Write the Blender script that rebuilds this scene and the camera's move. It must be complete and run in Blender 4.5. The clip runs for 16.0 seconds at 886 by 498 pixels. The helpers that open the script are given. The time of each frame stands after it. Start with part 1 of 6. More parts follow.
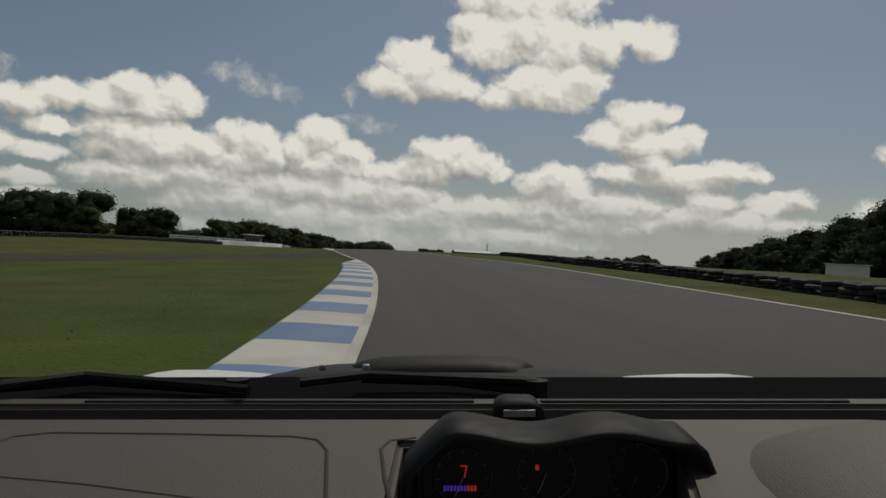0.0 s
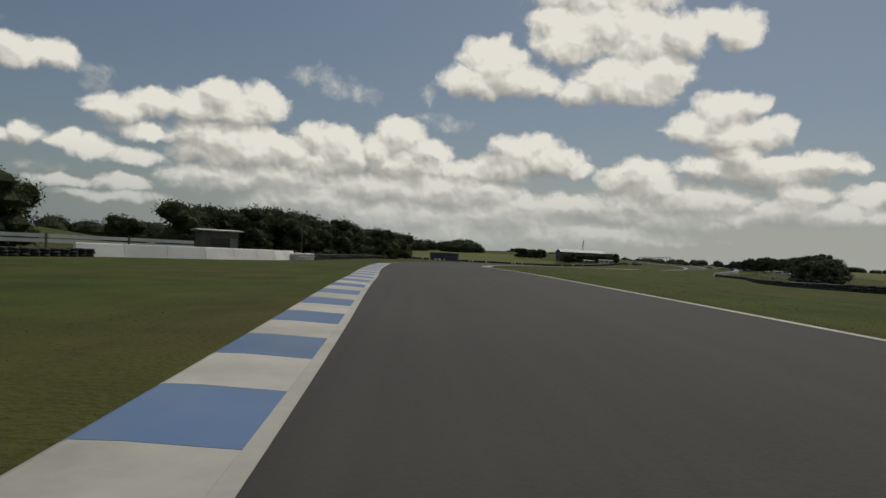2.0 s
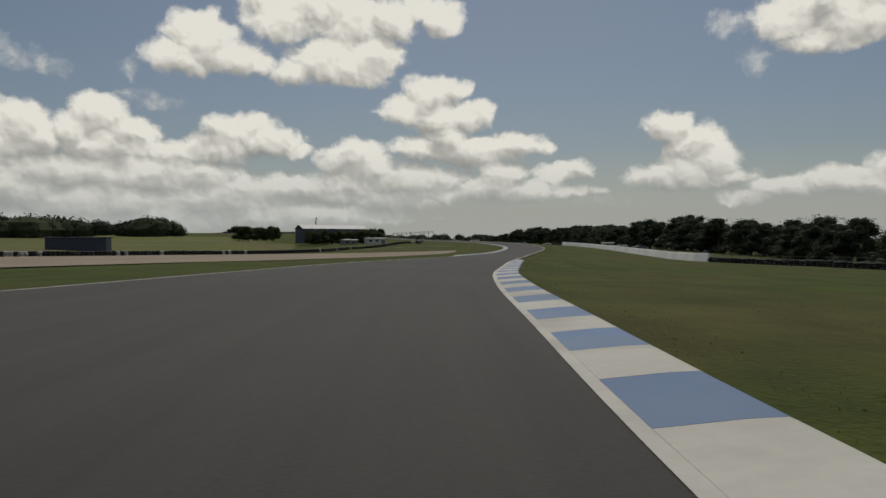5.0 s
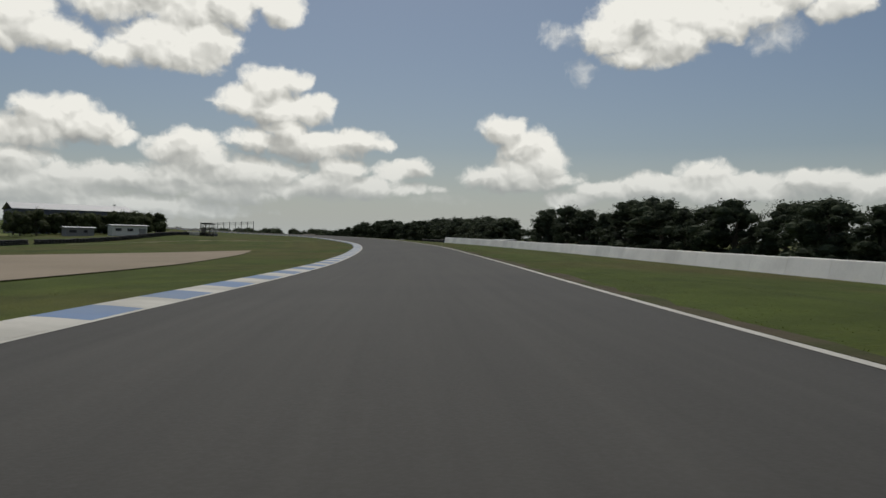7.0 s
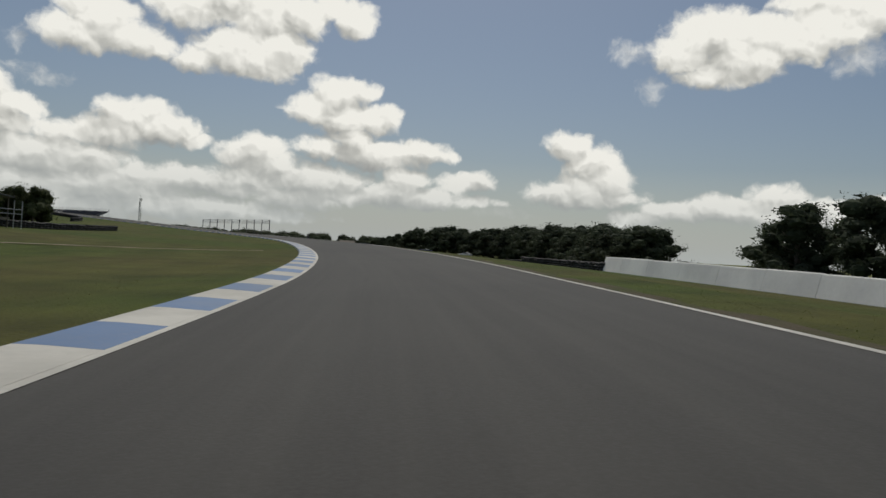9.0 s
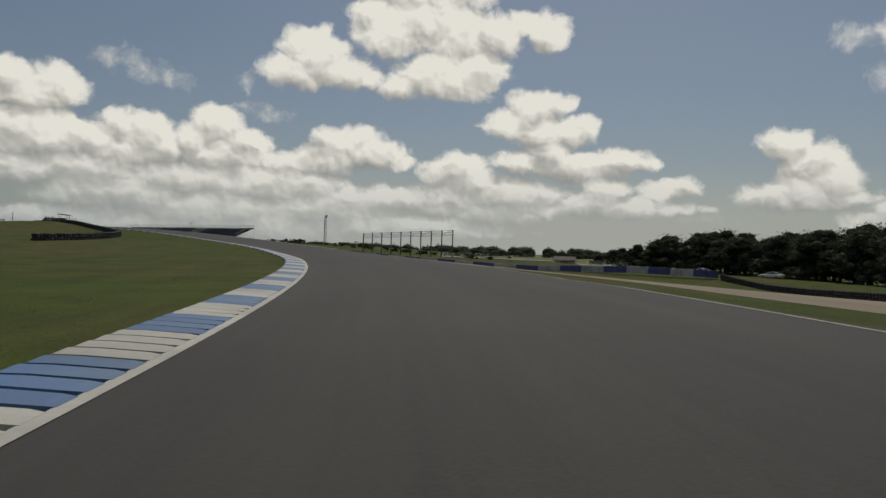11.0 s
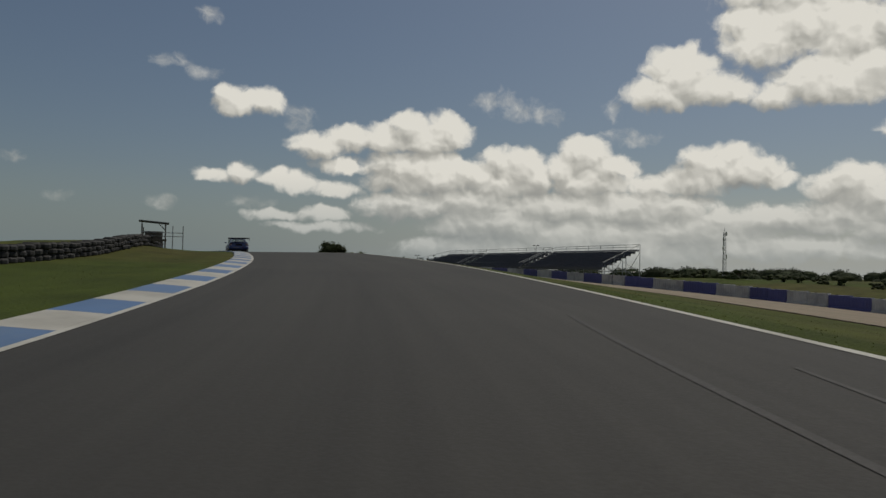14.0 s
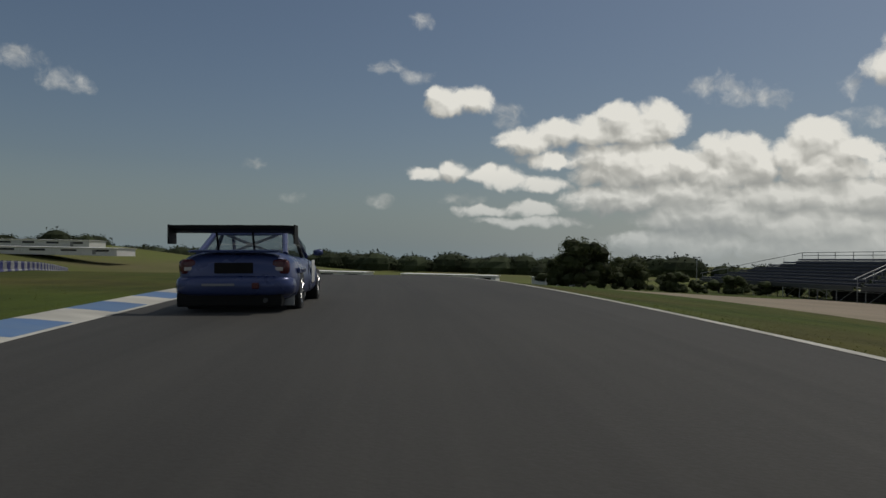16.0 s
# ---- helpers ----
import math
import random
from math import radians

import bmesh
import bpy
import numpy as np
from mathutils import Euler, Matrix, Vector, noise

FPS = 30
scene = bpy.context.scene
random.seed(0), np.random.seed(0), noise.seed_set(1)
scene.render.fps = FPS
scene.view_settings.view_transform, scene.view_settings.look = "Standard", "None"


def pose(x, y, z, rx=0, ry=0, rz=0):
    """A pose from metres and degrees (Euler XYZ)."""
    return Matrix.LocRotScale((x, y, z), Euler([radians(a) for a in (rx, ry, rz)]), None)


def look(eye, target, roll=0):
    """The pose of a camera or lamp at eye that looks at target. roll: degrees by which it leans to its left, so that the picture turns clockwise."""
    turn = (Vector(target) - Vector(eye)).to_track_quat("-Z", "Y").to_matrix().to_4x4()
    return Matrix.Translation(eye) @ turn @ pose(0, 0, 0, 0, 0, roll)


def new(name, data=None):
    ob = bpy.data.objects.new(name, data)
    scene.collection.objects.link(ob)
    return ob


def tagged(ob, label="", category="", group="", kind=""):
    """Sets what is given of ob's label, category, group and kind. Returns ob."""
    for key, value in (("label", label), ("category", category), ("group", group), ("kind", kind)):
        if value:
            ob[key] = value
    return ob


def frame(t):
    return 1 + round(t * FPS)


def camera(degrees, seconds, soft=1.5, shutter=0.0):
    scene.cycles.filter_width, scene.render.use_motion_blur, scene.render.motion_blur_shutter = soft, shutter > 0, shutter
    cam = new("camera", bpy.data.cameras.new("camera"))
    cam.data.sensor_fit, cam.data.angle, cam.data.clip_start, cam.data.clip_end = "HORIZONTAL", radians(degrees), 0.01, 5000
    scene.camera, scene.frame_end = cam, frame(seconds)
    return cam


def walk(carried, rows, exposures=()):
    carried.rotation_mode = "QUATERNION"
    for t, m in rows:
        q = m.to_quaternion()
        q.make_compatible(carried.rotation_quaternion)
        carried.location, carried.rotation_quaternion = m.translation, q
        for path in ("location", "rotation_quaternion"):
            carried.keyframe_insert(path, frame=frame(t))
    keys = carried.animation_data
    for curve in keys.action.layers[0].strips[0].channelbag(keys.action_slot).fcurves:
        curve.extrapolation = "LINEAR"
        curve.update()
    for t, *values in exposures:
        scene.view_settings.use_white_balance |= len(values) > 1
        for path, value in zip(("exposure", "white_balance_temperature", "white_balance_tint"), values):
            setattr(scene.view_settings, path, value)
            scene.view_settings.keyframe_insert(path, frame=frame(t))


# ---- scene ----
ROWS = [
    # seconds, x, y, z, yaw, pitch, roll
    (0.0, 0.00, 0.00, 1.00, -2.20, 0.99, -3.20),
    (0.5, -0.83, 18.52, 1.44, 0.53, 0.94, -4.00),
    (1.0, -2.54, 37.07, 1.88, 3.13, 0.97, -3.19),
    (1.5, -4.96, 55.62, 2.31, 4.61, 0.85, -2.99),
    (2.0, -7.54, 74.23, 2.67, 4.01, 0.52, -2.71),
    (2.5, -9.61, 92.99, 2.90, 1.67, 0.00, -2.61),
    (3.0, -10.86, 111.91, 2.92, -0.99, -0.56, -1.76),
    (3.5, -11.09, 130.90, 2.88, -4.57, -0.49, -0.61),
    (4.0, -10.02, 149.87, 2.80, -8.76, -0.77, -0.57),
    (4.5, -7.52, 168.70, 2.73, -13.11, -0.42, -0.37),
    (5.0, -3.63, 187.29, 2.73, -17.30, -0.48, -0.00),
    (5.5, 1.60, 205.61, 2.67, -21.32, -0.65, 0.18),
    (6.0, 8.08, 223.64, 2.57, -24.95, -0.74, 0.09),
    (6.5, 15.63, 241.35, 2.45, -27.86, -0.73, -0.28),
    (7.0, 23.90, 258.70, 2.36, -29.76, -0.62, -0.94),
    (7.5, 32.53, 275.81, 2.32, -30.32, -0.39, -1.89),
    (8.0, 41.09, 292.91, 2.37, -29.47, -0.10, -2.95),
    (8.5, 49.22, 310.13, 2.50, -27.72, 0.04, -3.39),
    (9.0, 56.69, 327.67, 2.67, -25.11, 0.20, -3.53),
    (9.5, 63.31, 345.76, 2.91, -21.78, 0.40, -3.47),
    (10.0, 68.81, 364.33, 3.20, -17.94, 0.55, -3.20),
    (10.5, 72.84, 382.49, 3.52, -13.82, 0.59, -2.69),
    (11.0, 75.39, 399.92, 3.81, -9.62, 0.47, -1.93),
    (11.5, 76.63, 416.73, 4.04, -5.67, 0.30, -1.41),
    (12.0, 76.78, 433.03, 4.27, -2.04, 0.53, -2.01),
    (12.5, 75.77, 448.76, 4.52, 2.67, 0.52, -0.80),
    (13.0, 73.60, 463.83, 4.81, 6.96, 0.92, -0.65),
    (13.5, 70.25, 478.44, 5.24, 12.32, 1.55, -1.12),
    (14.0, 65.38, 492.70, 5.77, 18.44, 1.67, -1.27),
    (14.5, 59.14, 506.51, 6.36, 23.24, 1.96, -1.78),
    (15.0, 51.77, 519.85, 6.99, 27.76, 1.92, -1.24),
    (15.5, 43.38, 532.67, 7.54, 31.68, 1.34, -1.23),
    (16.0, 34.20, 545.04, 7.95, 34.53, 0.95, -1.18),
]
cam = camera(62.0, 16.0, soft=1.5)
EXPOSURE = [(0.0, -0.28, 6750, 10), (3.5, -0.18, 6750, 10), (5.0, -0.22, 6700, 10), (7.5, 0.0, 6500, 10), (8.5, 0.0, 6500, 10), (11.0, -0.2, 6700, 10),
            (13.5, -0.30, 6700, 10), (15.0, -0.34, 6750, 10), (16.0, -0.24, 6600, 10)]
walk(cam, [(t, pose(x, y, z, 90 + p, r, a)) for t, x, y, z, a, p, r in ROWS], EXPOSURE)

# ---- sun, sky and clouds ----
SUN_AZ, SUN_EL = 22.0, 58.0          # degrees right of north (+y), above the horizon
sun = new("sun", bpy.data.lights.new("sun", "SUN"))
sun.data.energy, sun.data.angle, sun.data.color = 2.1, radians(0.55), (1.0, 0.95, 0.86)
sa, se = radians(SUN_AZ), radians(SUN_EL)
sun_way = Vector((math.sin(sa) * math.cos(se), math.cos(sa) * math.cos(se), math.sin(se)))
sun.matrix_world = look(sun_way * 200, (0, 0, 0))

# cloud puffs: azimuth (right of north), elevation, half width, half height, in degrees
CLOUD_WEST = [(-28.3, 9.3, 2.1, 1.07), (-25.7, 9.9, 2.2, 1.01), (-22.9, 10.0, 2.29, 1.11), (-21.2, 11.0, 1.87, 1.03), (-18.4, 11.1, 1.53, 1.21),
              (-19.7, 10.1, 2.38, 1.37), (-17.5, 10.5, 1.22, 1.06), (-21.2, 8.0, 3.11, 1.29), (-26.1, 7.9, 2.18, 0.63), (-19.2, 7.4, 3.19, 1.64),
              (-17.2, 7.8, 1.83, 1.04), (-22.3, 6.9, 2.3, 1.01)]
CLOUD_MIDDLE = [(-14.3, 8.6, 1.34, 1.09), (-12.4, 8.1, 1.61, 1.35), (-15.8, 7.5, 1.86, 1.17), (-13.4, 6.8, 3.15, 1.27), (-11.3, 7.3, 1.28, 1.19),
                (-7.7, 9.1, 1.82, 1.27), (-9.2, 7.9, 1.51, 1.28), (-6.2, 8.2, 1.83, 0.94), (-7.4, 7.0, 3.25, 1.29), (-4.8, 7.8, 1.31, 0.69),
                (-2.2, 6.8, 2.63, 0.78), (1.3, 8.2, 1.97, 1.29), (2.8, 8.9, 1.83, 0.85), (3.9, 7.8, 2.61, 1.2), (0.5, 7.1, 2.63, 1.08),
                (5.9, 6.9, 1.29, 0.51)]
CLOUD_BANK = [(-21.1, 5.0, 3.9, 1.15), (-16.3, 5.3, 4.1, 1.26), (-9.9, 5.1, 5.14, 1.29), (-3.0, 5.0, 4.81, 1.52), (3.2, 4.2, 3.91, 0.96),
              (6.7, 4.1, 4.29, 0.86), (-0.2, 3.2, 6.55, 1.31), (-7.7, 3.0, 6.05, 1.52), (-14.1, 3.6, 5.42, 1.49), (9.7, 3.8, 3.37, 0.64),
              (-5.4, 1.8, 8.67, 1.05), (5.5, 2.1, 8.58, 0.87), (-16.1, 1.7, 5.74, 1.1), (9.2, 6.3, 1.48, 1.19), (10.6, 6.6, 1.88, 1.27),
              (11.3, 5.7, 2.5, 1.06), (10.1, 4.7, 3.36, 0.85), (15.0, 4.8, 4.02, 1.25), (13.9, 3.5, 3.66, 0.93), (17.1, 3.8, 2.75, 0.66)]
CLOUD_HIGH = [(-0.8, 14.9, 2.41, 1.72), (-2.0, 13.4, 2.63, 1.24), (1.5, 13.5, 2.4, 1.16), (2.8, 13.2, 2.18, 0.75), (5.2, 16.7, 3.02, 1.8),
              (7.3, 17.7, 4.7, 1.97), (10.4, 16.5, 2.52, 1.78), (9.2, 13.7, 3.38, 1.71), (11.7, 14.0, 2.49, 1.61), (5.9, 12.8, 1.72, 0.91),
              (10.1, 12.6, 2.94, 0.82), (15.2, 17.5, 2.01, 0.96), (17.3, 17.0, 1.57, 1.45), (13.3, 16.8, 2.05, 1.56), (3.9, 18.0, 2.17, 1.19),
              (7.7, 20.0, 5.54, 1.92)]
CLOUD_EAST = [(16.5, 11.4, 2.18, 1.29), (17.9, 11.7, 1.56, 0.95), (14.8, 10.2, 2.22, 1.06), (17.2, 9.7, 2.55, 1.29), (20.3, 9.9, 0.98, 1.11),
              (19.1, 9.7, 1.53, 1.2), (17.7, 8.1, 1.95, 1.02), (15.7, 7.3, 2.4, 0.91), (19.6, 7.2, 4.18, 1.13), (23.0, 7.5, 2.17, 0.86),
              (24.7, 7.3, 1.41, 0.54), (21.9, 5.5, 1.84, 0.88), (21.3, 4.3, 2.79, 1.13), (23.5, 4.1, 2.88, 0.87), (19.8, 4.1, 1.9, 0.81),
              (25.9, 5.3, 1.72, 0.7), (27.9, 5.5, 1.16, 0.83), (27.0, 3.9, 2.7, 0.38)]
CLOUD_FAR_EAST = [(34.5, 8.5, 1.82, 1.19), (36.1, 7.3, 2.14, 1.5), (37.2, 6.0, 1.92, 1.5), (34.3, 5.0, 3.03, 0.95), (37.7, 4.8, 2.12, 0.77),
                  (36.0, 5.3, 2.57, 1.29), (39.5, 3.4, 2.1, 0.6), (42.4, 4.0, 2.87, 0.76), (46.0, 4.4, 3.16, 0.91), (49.4, 5.2, 2.27, 0.89),
                  (50.6, 4.2, 4.46, 1.01), (53.5, 3.9, 2.84, 0.71), (55.6, 4.7, 2.06, 0.85), (57.6, 4.6, 1.65, 0.91), (59.6, 4.1, 3.16, 0.93)]
CLOUD_HIGH_EAST = [(44.5, 16.6, 3.61, 1.74), (42.5, 15.5, 2.46, 1.58), (46.6, 15.0, 2.75, 1.75), (47.6, 16.3, 2.32, 1.53), (44.2, 13.8, 2.42, 0.88),
                   (45.5, 13.4, 1.79, 0.6), (52.1, 17.0, 3.27, 1.84), (50.3, 16.0, 2.24, 1.51), (54.9, 17.5, 2.43, 1.43), (57.0, 16.1, 1.33, 0.89),
                   (52.7, 18.4, 4.32, 1.44), (58.3, 16.8, 1.95, 1.4)]
CLOUD_FAR_WEST = [(-35.0, 12.6, 1.22, 0.76), (-33.5, 12.4, 1.97, 0.84), (-32.2, 12.3, 1.54, 0.93), (-34.4, 12.0, 1.74, 0.76), (-36.0, 6.8, 1.38, 0.52),
                  (-33.8, 7.1, 1.39, 0.78), (-31.4, 6.8, 1.1, 0.61), (-29.8, 6.5, 1.98, 0.7), (-27.2, 6.1, 2.2, 0.61), (-31.5, 4.0, 2.19, 0.44),
                  (-27.6, 4.1, 1.98, 0.61), (-28.0, 3.1, 3.51, 0.44)]
# thin torn scraps
CLOUD_WISPS = [(-13.9, 13.2, 0.92, 0.73), (-12.6, 12.3, 1.78, 0.74), (-15.0, 12.9, 1.5, 0.57), (-5.5, 12.4, 0.87, 0.75), (-4.5, 10.2, 2.01, 0.51),
               (-10.7, 12.0, 1.28, 0.74), (-29.8, 11.1, 1.02, 0.74), (53.7, 14.9, 1.77, 1.41), (40.0, 12.8, 1.0, 0.74), (37.9, 15.7, 1.02, 0.72),
               (39.0, 15.3, 1.35, 0.72), (39.2, 5.1, 1.26, 0.51), (29.8, 3.2, 2.62, 0.52), (-30.2, 11.7, 1.23, 0.6), (-36.7, 18.0, 0.87, 0.48),
               (-39.2, 14.7, 1.02, 0.53), (-36.8, 14.1, 1.17, 0.46), (-48.9, 7.0, 1.0, 0.41), (-46.3, 4.6, 0.79, 0.33), (-39.7, 4.6, 1.14, 0.39),
               (-33.3, 4.9, 1.39, 0.44), (-24.5, 5.5, 1.23, 0.52), (-64.9, 13.0, 1.64, 0.65), (-62.0, 11.9, 1.39, 0.67)]


def build_sky():
    world = bpy.data.worlds.new("sky")
    scene.world = world
    world.use_nodes = True
    nt = world.node_tree
    nt.nodes.clear()
    N, LK = nt.nodes.new, nt.links.new

    def m(op, a, b=None, c=None, clamp=False):
        n = N("ShaderNodeMath")
        n.operation, n.use_clamp = op, clamp
        for i, v in enumerate((a, b, c)):
            if v is None:
                continue
            if isinstance(v, (int, float)):
                n.inputs[i].default_value = v
            else:
                LK(v, n.inputs[i])
        return n.outputs[0]

    def vm(op, a, b=None):
        n = N("ShaderNodeVectorMath")
        n.operation = op
        for i, v in enumerate((a, b)):
            if v is None:
                continue
            if isinstance(v, tuple):
                n.inputs[i].default_value = v
            else:
                LK(v, n.inputs[i])
        return n.outputs["Value"] if op == "LENGTH" else n.outputs[0]

    def ramp(fac, stops):
        n = N("ShaderNodeValToRGB")
        LK(fac, n.inputs[0])
        for i, (pos, col) in enumerate(stops):
            e = n.color_ramp.elements[i] if i < 2 else n.color_ramp.elements.new(pos)
            e.position, e.color = pos, (*col, 1)
        return n.outputs[0]

    tc = N("ShaderNodeTexCoord")
    sep = N("ShaderNodeSeparateXYZ")
    LK(tc.outputs["Generated"], sep.inputs[0])
    az = m("MULTIPLY", m("ARCTAN2", sep.outputs[0], sep.outputs[1]), 57.29578)
    el = m("MULTIPLY", m("ARCSINE", sep.outputs[2]), 57.29578)
    comb = N("ShaderNodeCombineXYZ")
    LK(az, comb.inputs[0]), LK(el, comb.inputs[1])
    flat = comb.outputs[0]

    def fbm(vec, scale, detail, rough=0.55):
        n = N("ShaderNodeTexNoise")
        n.inputs["Scale"].default_value, n.inputs["Detail"].default_value = scale, detail
        n.inputs["Roughness"].default_value = rough
        LK(vec, n.inputs["Vector"])
        return n.outputs["Fac"], n.outputs["Color"]

    def cell(vec, scale, smooth=0.4):
        n = N("ShaderNodeTexVoronoi")
        n.voronoi_dimensions, n.feature = "2D", "SMOOTH_F1"
        n.inputs["Scale"].default_value, n.inputs["Smoothness"].default_value = scale, smooth
        LK(vec, n.inputs["Vector"])
        return m("SUBTRACT", 0.5, n.outputs["Distance"])

    # wobble the outlines
    warp = vm("SUBTRACT", fbm(flat, 0.5, 3.0, 0.5)[1], (0.5, 0.5, 0.5))
    bent = vm("ADD", flat, vm("MULTIPLY", warp, (1.7, 1.3, 0.0)))

    def heap(banks, at, grow, steep, least=0.0, blend=0.12):
        """The tallest of all the puffs at each place: 1 in a puff's heart, 0 on its rim."""
        field = None
        for a, e, w, h in (p for bank in banks for p in bank):
            if h < least:
                continue
            n = N("ShaderNodeVectorMath")
            n.operation = "MULTIPLY_ADD"
            kx, ky = 1 / (w * grow), 1 / (h * grow)
            n.inputs[1].default_value, n.inputs[2].default_value = (kx, ky, 0), (-a * kx, -e * ky, 0)
            LK(at, n.inputs[0])
            q = N("ShaderNodeVectorMath")
            q.operation = "DOT_PRODUCT"
            LK(n.outputs[0], q.inputs[0]), LK(n.outputs[0], q.inputs[1])
            s = steep * min(1.0, 0.35 + 0.4 * h)
            d = m("MULTIPLY_ADD", q.outputs["Value"], -s, s)
            field = d if field is None else m("SMOOTH_MAX", field, d, blend)
        return m("MAXIMUM", field, -1.0)

    banks = (CLOUD_WEST, CLOUD_MIDDLE, CLOUD_BANK, CLOUD_HIGH, CLOUD_EAST, CLOUD_FAR_EAST, CLOUD_HIGH_EAST, CLOUD_FAR_WEST)
    solid = heap(banks, bent, 1.13, 1.0)
    higher = heap(banks, vm("ADD", bent, (0.35, 0.85, 0.0)), 1.13, 1.0, 0.75, 0.2)
    scraps = heap((CLOUD_WISPS,), bent, 1.2, 0.5)
    grad = m("SUBTRACT", m("MAXIMUM", solid, -0.2), m("MAXIMUM", higher, -0.2))
    # the sky goes on overhead and behind with scattered cumulus
    other = m("MULTIPLY", m("SUBTRACT", fbm(tc.outputs["Generated"], 3.2, 6.0)[0], 0.56), 2.2)
    away = m("MAXIMUM", m("MULTIPLY", m("SUBTRACT", m("ABSOLUTE", az), 72.0), 0.06, None, True),
             m("MULTIPLY", m("SUBTRACT", el, 23.0), 0.12, None, True))
    solid = m("MAXIMUM", solid, m("SUBTRACT", m("MULTIPLY", other, away), m("SUBTRACT", 1.0, away)))
    fine, _ = fbm(bent, 0.75, 8.0, 0.60)
    coarse, _ = fbm(vm("ADD", bent, (7.0, 3.0, 0.0)), 0.28, 3.0, 0.5)
    big, small = cell(bent, 0.6, 0.7), cell(bent, 1.5, 0.7)
    rough = m("ADD", m("MULTIPLY", m("SUBTRACT", fine, 0.52), 1.5), m("ADD", m("MULTIPLY", big, 0.12), m("MULTIPLY", small, 0.12)))
    dens = m("ADD", solid, rough)

    def smooth(v, lo, hi, top=1.0):
        n = N("ShaderNodeMapRange")
        n.interpolation_type = "SMOOTHSTEP"
        for i, x in ((1, lo), (2, hi), (3, 0.0), (4, top)):
            n.inputs[i].default_value = x
        LK(v, n.inputs[0])
        return n.outputs[0]

    thin = smooth(m("ADD", scraps, m("MULTIPLY", m("SUBTRACT", fine, 0.5), 1.5)), -0.10, 0.80, 0.7)
    cover = m("MAXIMUM", smooth(dens, -0.24, 0.46), thin)
    # bright heads, soft grey folds and undersides
    above = m("ADD", cell(vm("ADD", bent, (0.2, 0.45, 0.0)), 0.6, 0.7), m("MULTIPLY", cell(vm("ADD", bent, (0.1, 0.2, 0.0)), 1.5, 0.7), 0.6))
    fold = m("MULTIPLY", m("SUBTRACT", m("ADD", big, m("MULTIPLY", small, 0.6)), above), 0.45)
    lit = m("ADD", 0.72, m("MULTIPLY", grad, 0.80))
    lit = m("ADD", lit, m("ADD", fold, m("MULTIPLY", m("SUBTRACT", fine, 0.5), 0.42)))
    lit = m("SUBTRACT", lit, m("MULTIPLY", m("SUBTRACT", coarse, 0.5), 0.8))
    lit = m("ADD", lit, m("MULTIPLY", m("MINIMUM", m("SUBTRACT", el, 7.0), 9.0), 0.026))
    cloud = ramp(lit, [(0.12, (0.30, 0.305, 0.295)), (0.55, (0.50, 0.50, 0.465)), (1.0, (0.86, 0.85, 0.79))])
    sky = N("ShaderNodeTexSky")
    sky.sky_type, sky.sun_disc = "NISHITA", False
    sky.sun_elevation, sky.sun_rotation = radians(SUN_EL), radians(SUN_AZ)
    sky.altitude, sky.air_density, sky.dust_density, sky.ozone_density = 30, 1.0, 1.6, 1.1
    blue = N("ShaderNodeVectorMath")
    blue.operation = "MULTIPLY"
    LK(sky.outputs[0], blue.inputs[0])
    blue.inputs[1].default_value = (0.052, 0.0535, 0.0535)
    mixed = N("ShaderNodeMix")
    mixed.data_type = "RGBA"
    LK(cover, mixed.inputs["Factor"]), LK(blue.outputs[0], mixed.inputs["A"]), LK(cloud, mixed.inputs["B"])
    # pale haze low over the horizon, whiter towards the sun
    haze = m("MULTIPLY", m("SUBTRACT", 1.0, m("MULTIPLY", m("MAXIMUM", el, 0.0), 0.14), None, True), 0.85)
    tone = N("ShaderNodeMix")
    tone.data_type = "RGBA"
    LK(smooth(az, -42.0, 0.0), tone.inputs["Factor"])
    tone.inputs["A"].default_value, tone.inputs["B"].default_value = (0.21, 0.275, 0.305, 1), (0.43, 0.465, 0.46, 1)
    final = N("ShaderNodeMix")
    final.data_type = "RGBA"
    LK(haze, final.inputs["Factor"]), LK(mixed.outputs["Result"], final.inputs["A"]), LK(tone.outputs["Result"], final.inputs["B"])
    bg, out = N("ShaderNodeBackground"), N("ShaderNodeOutputWorld")
    LK(final.outputs["Result"], bg.inputs[0]), LK(bg.outputs[0], out.inputs[0])
    bg.inputs[1].default_value = 1.0


build_sky()


